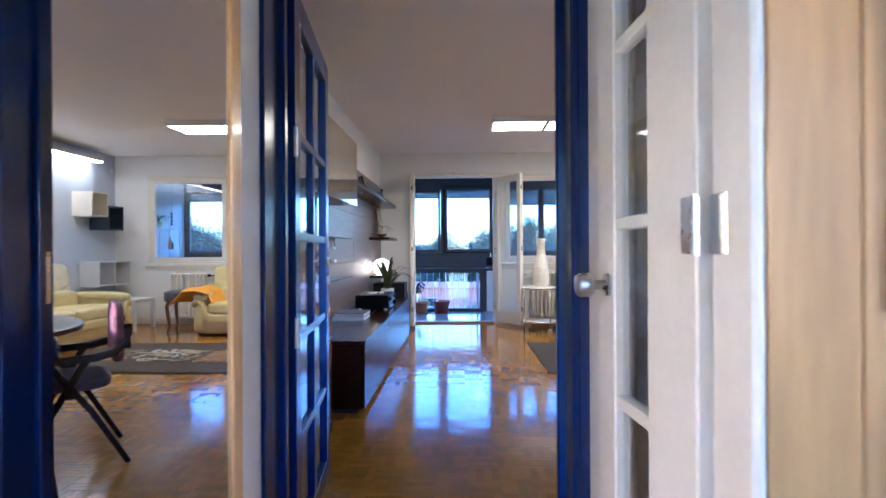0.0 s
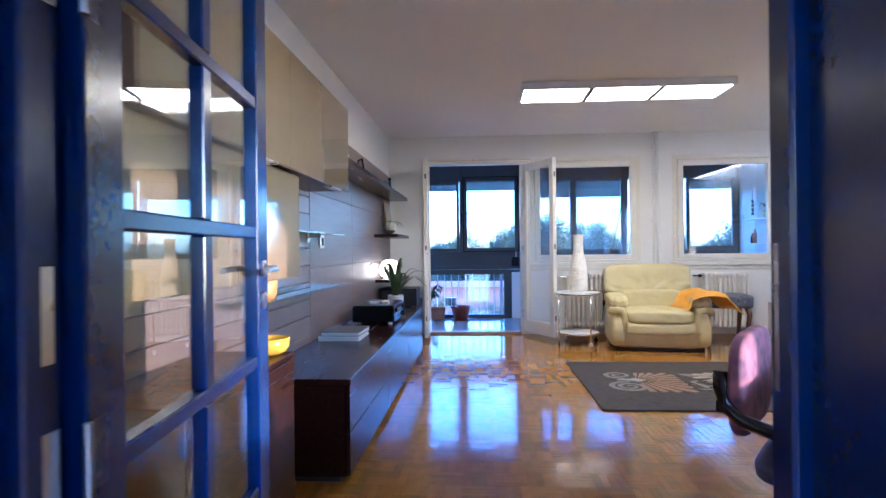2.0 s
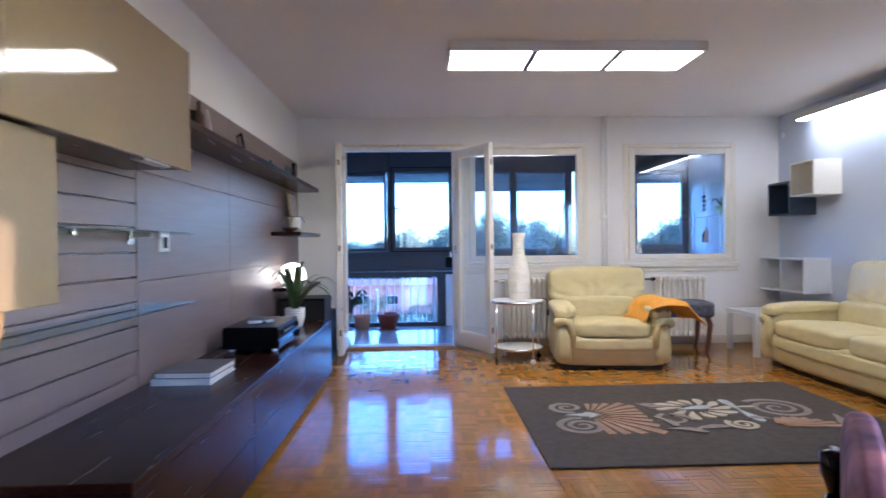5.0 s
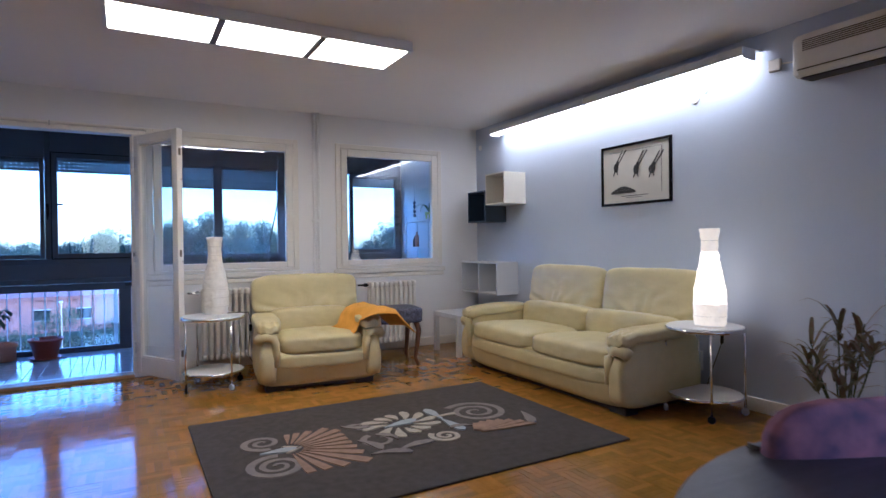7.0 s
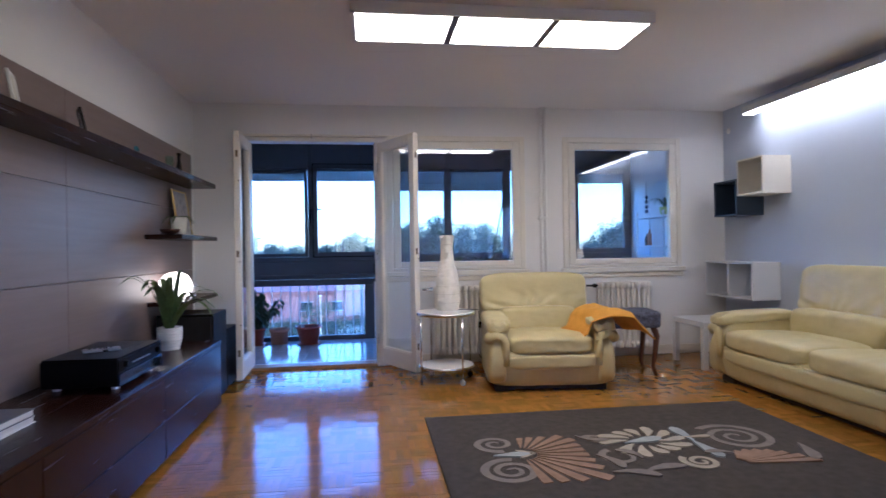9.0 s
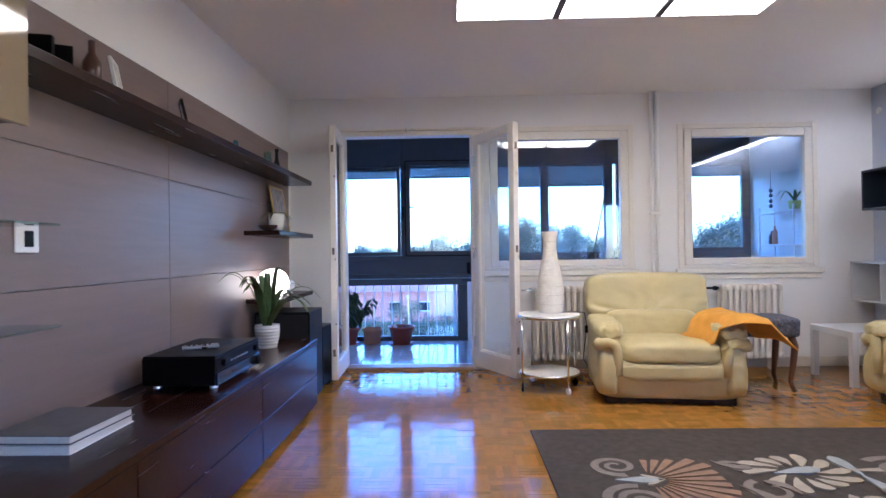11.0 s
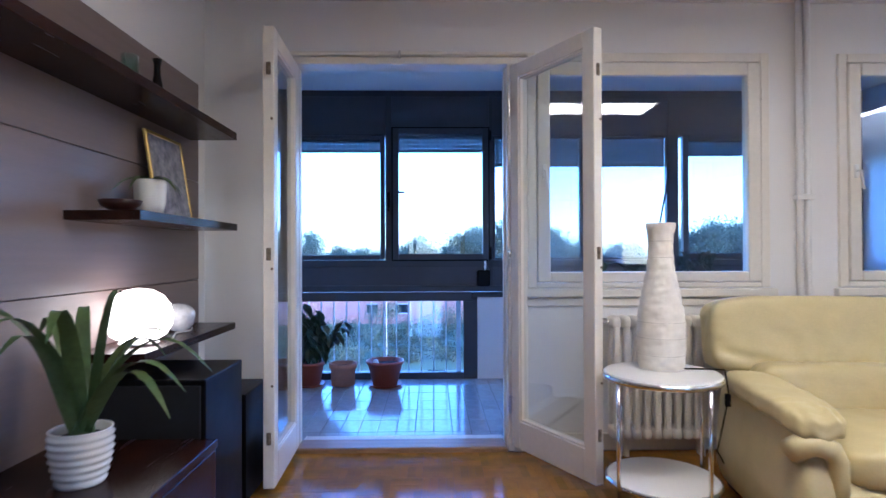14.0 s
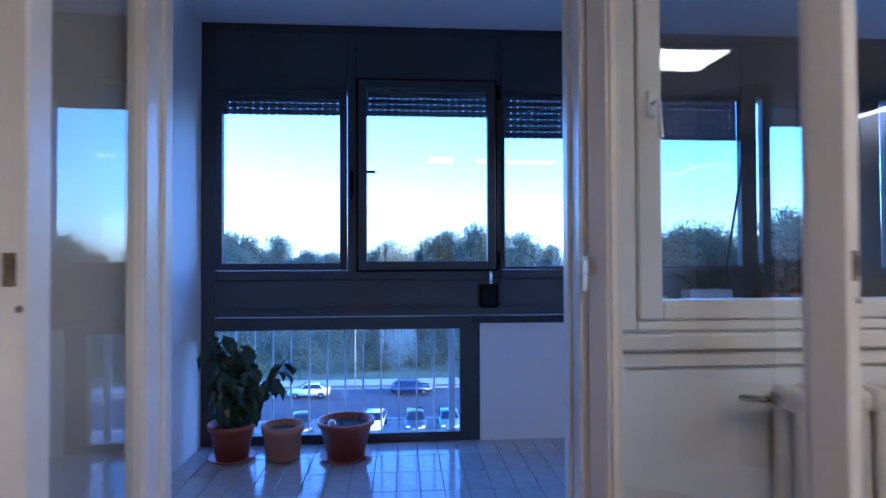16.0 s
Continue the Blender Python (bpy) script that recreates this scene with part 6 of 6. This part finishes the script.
part("roof", boxes((-0.6, 62.6, -0.6, 20.6, 5.61, 6.2)), ROOFM, hs)
for k in (2, 3, 8):
    w = part("window", boxes((3 + k * 6, 5.2 + k * 6, -0.06, 0.02, 2.2, 3.9)), mat("tinted_car_glass", (0.012, 0.016, 0.022), 0.08, var=0.0, bump=0), hs)
    part("frame", boxes((2.9 + k * 6, 5.3 + k * 6, -0.09, -0.055, 3.9, 4.05), (2.9 + k * 6, 5.3 + k * 6, -0.14, -0.055, 2.05, 2.2)), WHITE, w)
ms = thing("radio_mast", "slender lattice radio mast on the skyline", "mast", pose(-95, 210, GZ))
part("pole", tube(bmesh.new(), [(0, 0, 0), (0, 0, 32)], 0.5, 8, 0.25), METAL, ms)
for z in (25, 28, 30.5):
    part("antenna", boxes((-1.4, 1.4, -0.3, 0.3, z, z + 0.5), (-1.5, -1.2, -0.3, 0.3, z - 0.8, z + 1.4), (1.2, 1.5, -0.3, 0.3, z - 0.8, z + 1.4)), METAL, ms)
lp = thing("street_lamp", "tall grey street lamp by the street", "street lamp", pose(-5.0, 70.5, GZ))
part("pole", tube(bmesh.new(), [(0, 0, 0), (0, 0, 9)], 0.09, 8, 0.06), METAL, lp)
part("head", boxes((-0.15, 0.15, -1.2, 0.1, 8.95, 9.1), bevel=0.03), METAL, lp)

# ---- floor pieces ----


def piece_material(name, base, rough, coat, amount, hue):
    m = mat(name, base, rough, var=0.10, scale=14, grain=70, bump=0.0, coat=coat)
    nt = m.node_tree
    n, l = nt.nodes, nt.links
    geo, info, add, fract = n.new("ShaderNodeNewGeometry"), n.new("ShaderNodeObjectInfo"), n.new("ShaderNodeMath"), n.new("ShaderNodeMath")
    fract.operation = "FRACT"
    l.new(geo.outputs["Random Per Island"], add.inputs[0])
    l.new(info.outputs["Random"], add.inputs[1])
    l.new(add.outputs[0], fract.inputs[0])
    hsv = n.new("ShaderNodeHueSaturation")
    v, hh = n.new("ShaderNodeMapRange"), n.new("ShaderNodeMapRange")
    v.inputs["To Min"].default_value, v.inputs["To Max"].default_value = 1 - amount, 1 + amount
    hh.inputs["To Min"].default_value, hh.inputs["To Max"].default_value = 0.5 + hue, 0.5 - hue
    l.new(fract.outputs[0], v.inputs["Value"])
    l.new(fract.outputs[0], hh.inputs["Value"])
    l.new(v.outputs["Result"], hsv.inputs["Value"])
    l.new(hh.outputs["Result"], hsv.inputs["Hue"])
    b = n["Principled BSDF"]
    src = b.inputs["Base Color"].links[0].from_socket
    l.new(src, hsv.inputs["Color"])
    l.new(hsv.outputs["Color"], b.inputs["Base Color"])
    return m


STRIP = piece_material("oak_parquet_strip", (0.345, 0.165, 0.016), 0.11, 0.0, 0.20, 0.006)
floor = structure("floor", boxes((XL, XR, YS - 0.24, YN - 0.002, -0.12, -0.002)), JOINT, "glossy basket-weave oak parquet floor")
SQ, NS = 0.16, 4
near, far_v, far_f = [], [], []
tilt = random.Random(8)
w = SQ / NS
for i in range(int((XR - XL) / SQ) + 1):
    for j in range(int((YN - YH) / SQ) + 1):
        x0, y0 = XL + i * SQ, YH + j * SQ
        for k in range(NS):
            a = (x0 + k * w, x0 + (k + 1) * w, y0, y0 + SQ) if (i + j) % 2 else (x0, x0 + SQ, y0 + k * w, y0 + (k + 1) * w)
            a = (max(a[0], XL), min(a[1], XR), max(a[2], YH), min(a[3], YN - 0.03))
            if a[1] - a[0] < 0.01 or a[3] - a[2] < 0.01:
                continue
            if 0.05 < a[0] and a[1] < 1.02 and 5.2 < a[2] < 7.2 and len(near) < 300 and (i + j) % 2:
                near.append(a)
                continue
            c = len(far_v)
            g = 0.0003
            u, v = tilt.uniform(-0.0005, 0.0), tilt.uniform(-0.0006, 0.0)
            for z, s in ((-0.004, 0), (0.0, 1)):
                far_v += [(a[0] + g, a[2] + g, z), (a[1] - g, a[2] + g, z + s * u), (a[1] - g, a[3] - g, z + s * (u + v)), (a[0] + g, a[3] - g, z + s * v)]
            far_f += [(c + 4, c + 5, c + 6, c + 7), (c, c + 1, c + 5, c + 4), (c + 1, c + 2, c + 6, c + 5), (c + 2, c + 3, c + 7, c + 6), (c + 3, c, c + 4, c + 7)]
me = bpy.data.meshes.new("parquet_strips")
me.from_pydata(far_v, [], far_f)
me.materials.append(STRIP)
ob = new("parquet_strips", me)
ob.parent = floor
tagged(ob, "short oak strips laid in basket weave", kind="stuff")
strip_mesh = finish("parquet_strip", boxes((0.0003, w - 0.0003, 0.0003, SQ - 0.0003, -0.004, 0.0)), STRIP)
for a in near:
    ob = new("parquet_strip", strip_mesh)
    ob.parent = floor
    ob.matrix_basis = pose(a[0], a[2], 0)
TILEP = piece_material("pale_grey_balcony_tile", (0.48, 0.49, 0.50), 0.14, 0.2, 0.05, 0.0)
bfloor = structure("floor_balcony", boxes((XL - 0.27, XR + 0.1, YN + 0.25, YO + 0.1, -0.2, BZ - 0.004)), GROUT, "pale tiled balcony floor")
tw, tlen = 0.128, 0.27
tile_mesh = finish("tile", boxes((0.0025, tw - 0.0025, 0.0025, tlen - 0.0025, -0.01, 0.0), bevel=0.001), TILEP)
for i in range(int((4.52 - BX) / tw) + 1):
    for j in range(7):
        if BX + (i + 1) * tw > 4.56:
            continue
        ob = new("tile", tile_mesh)
        ob.parent = bfloor
        ob.matrix_basis = pose(BX + i * tw, YN + 0.25 + j * tlen, BZ)
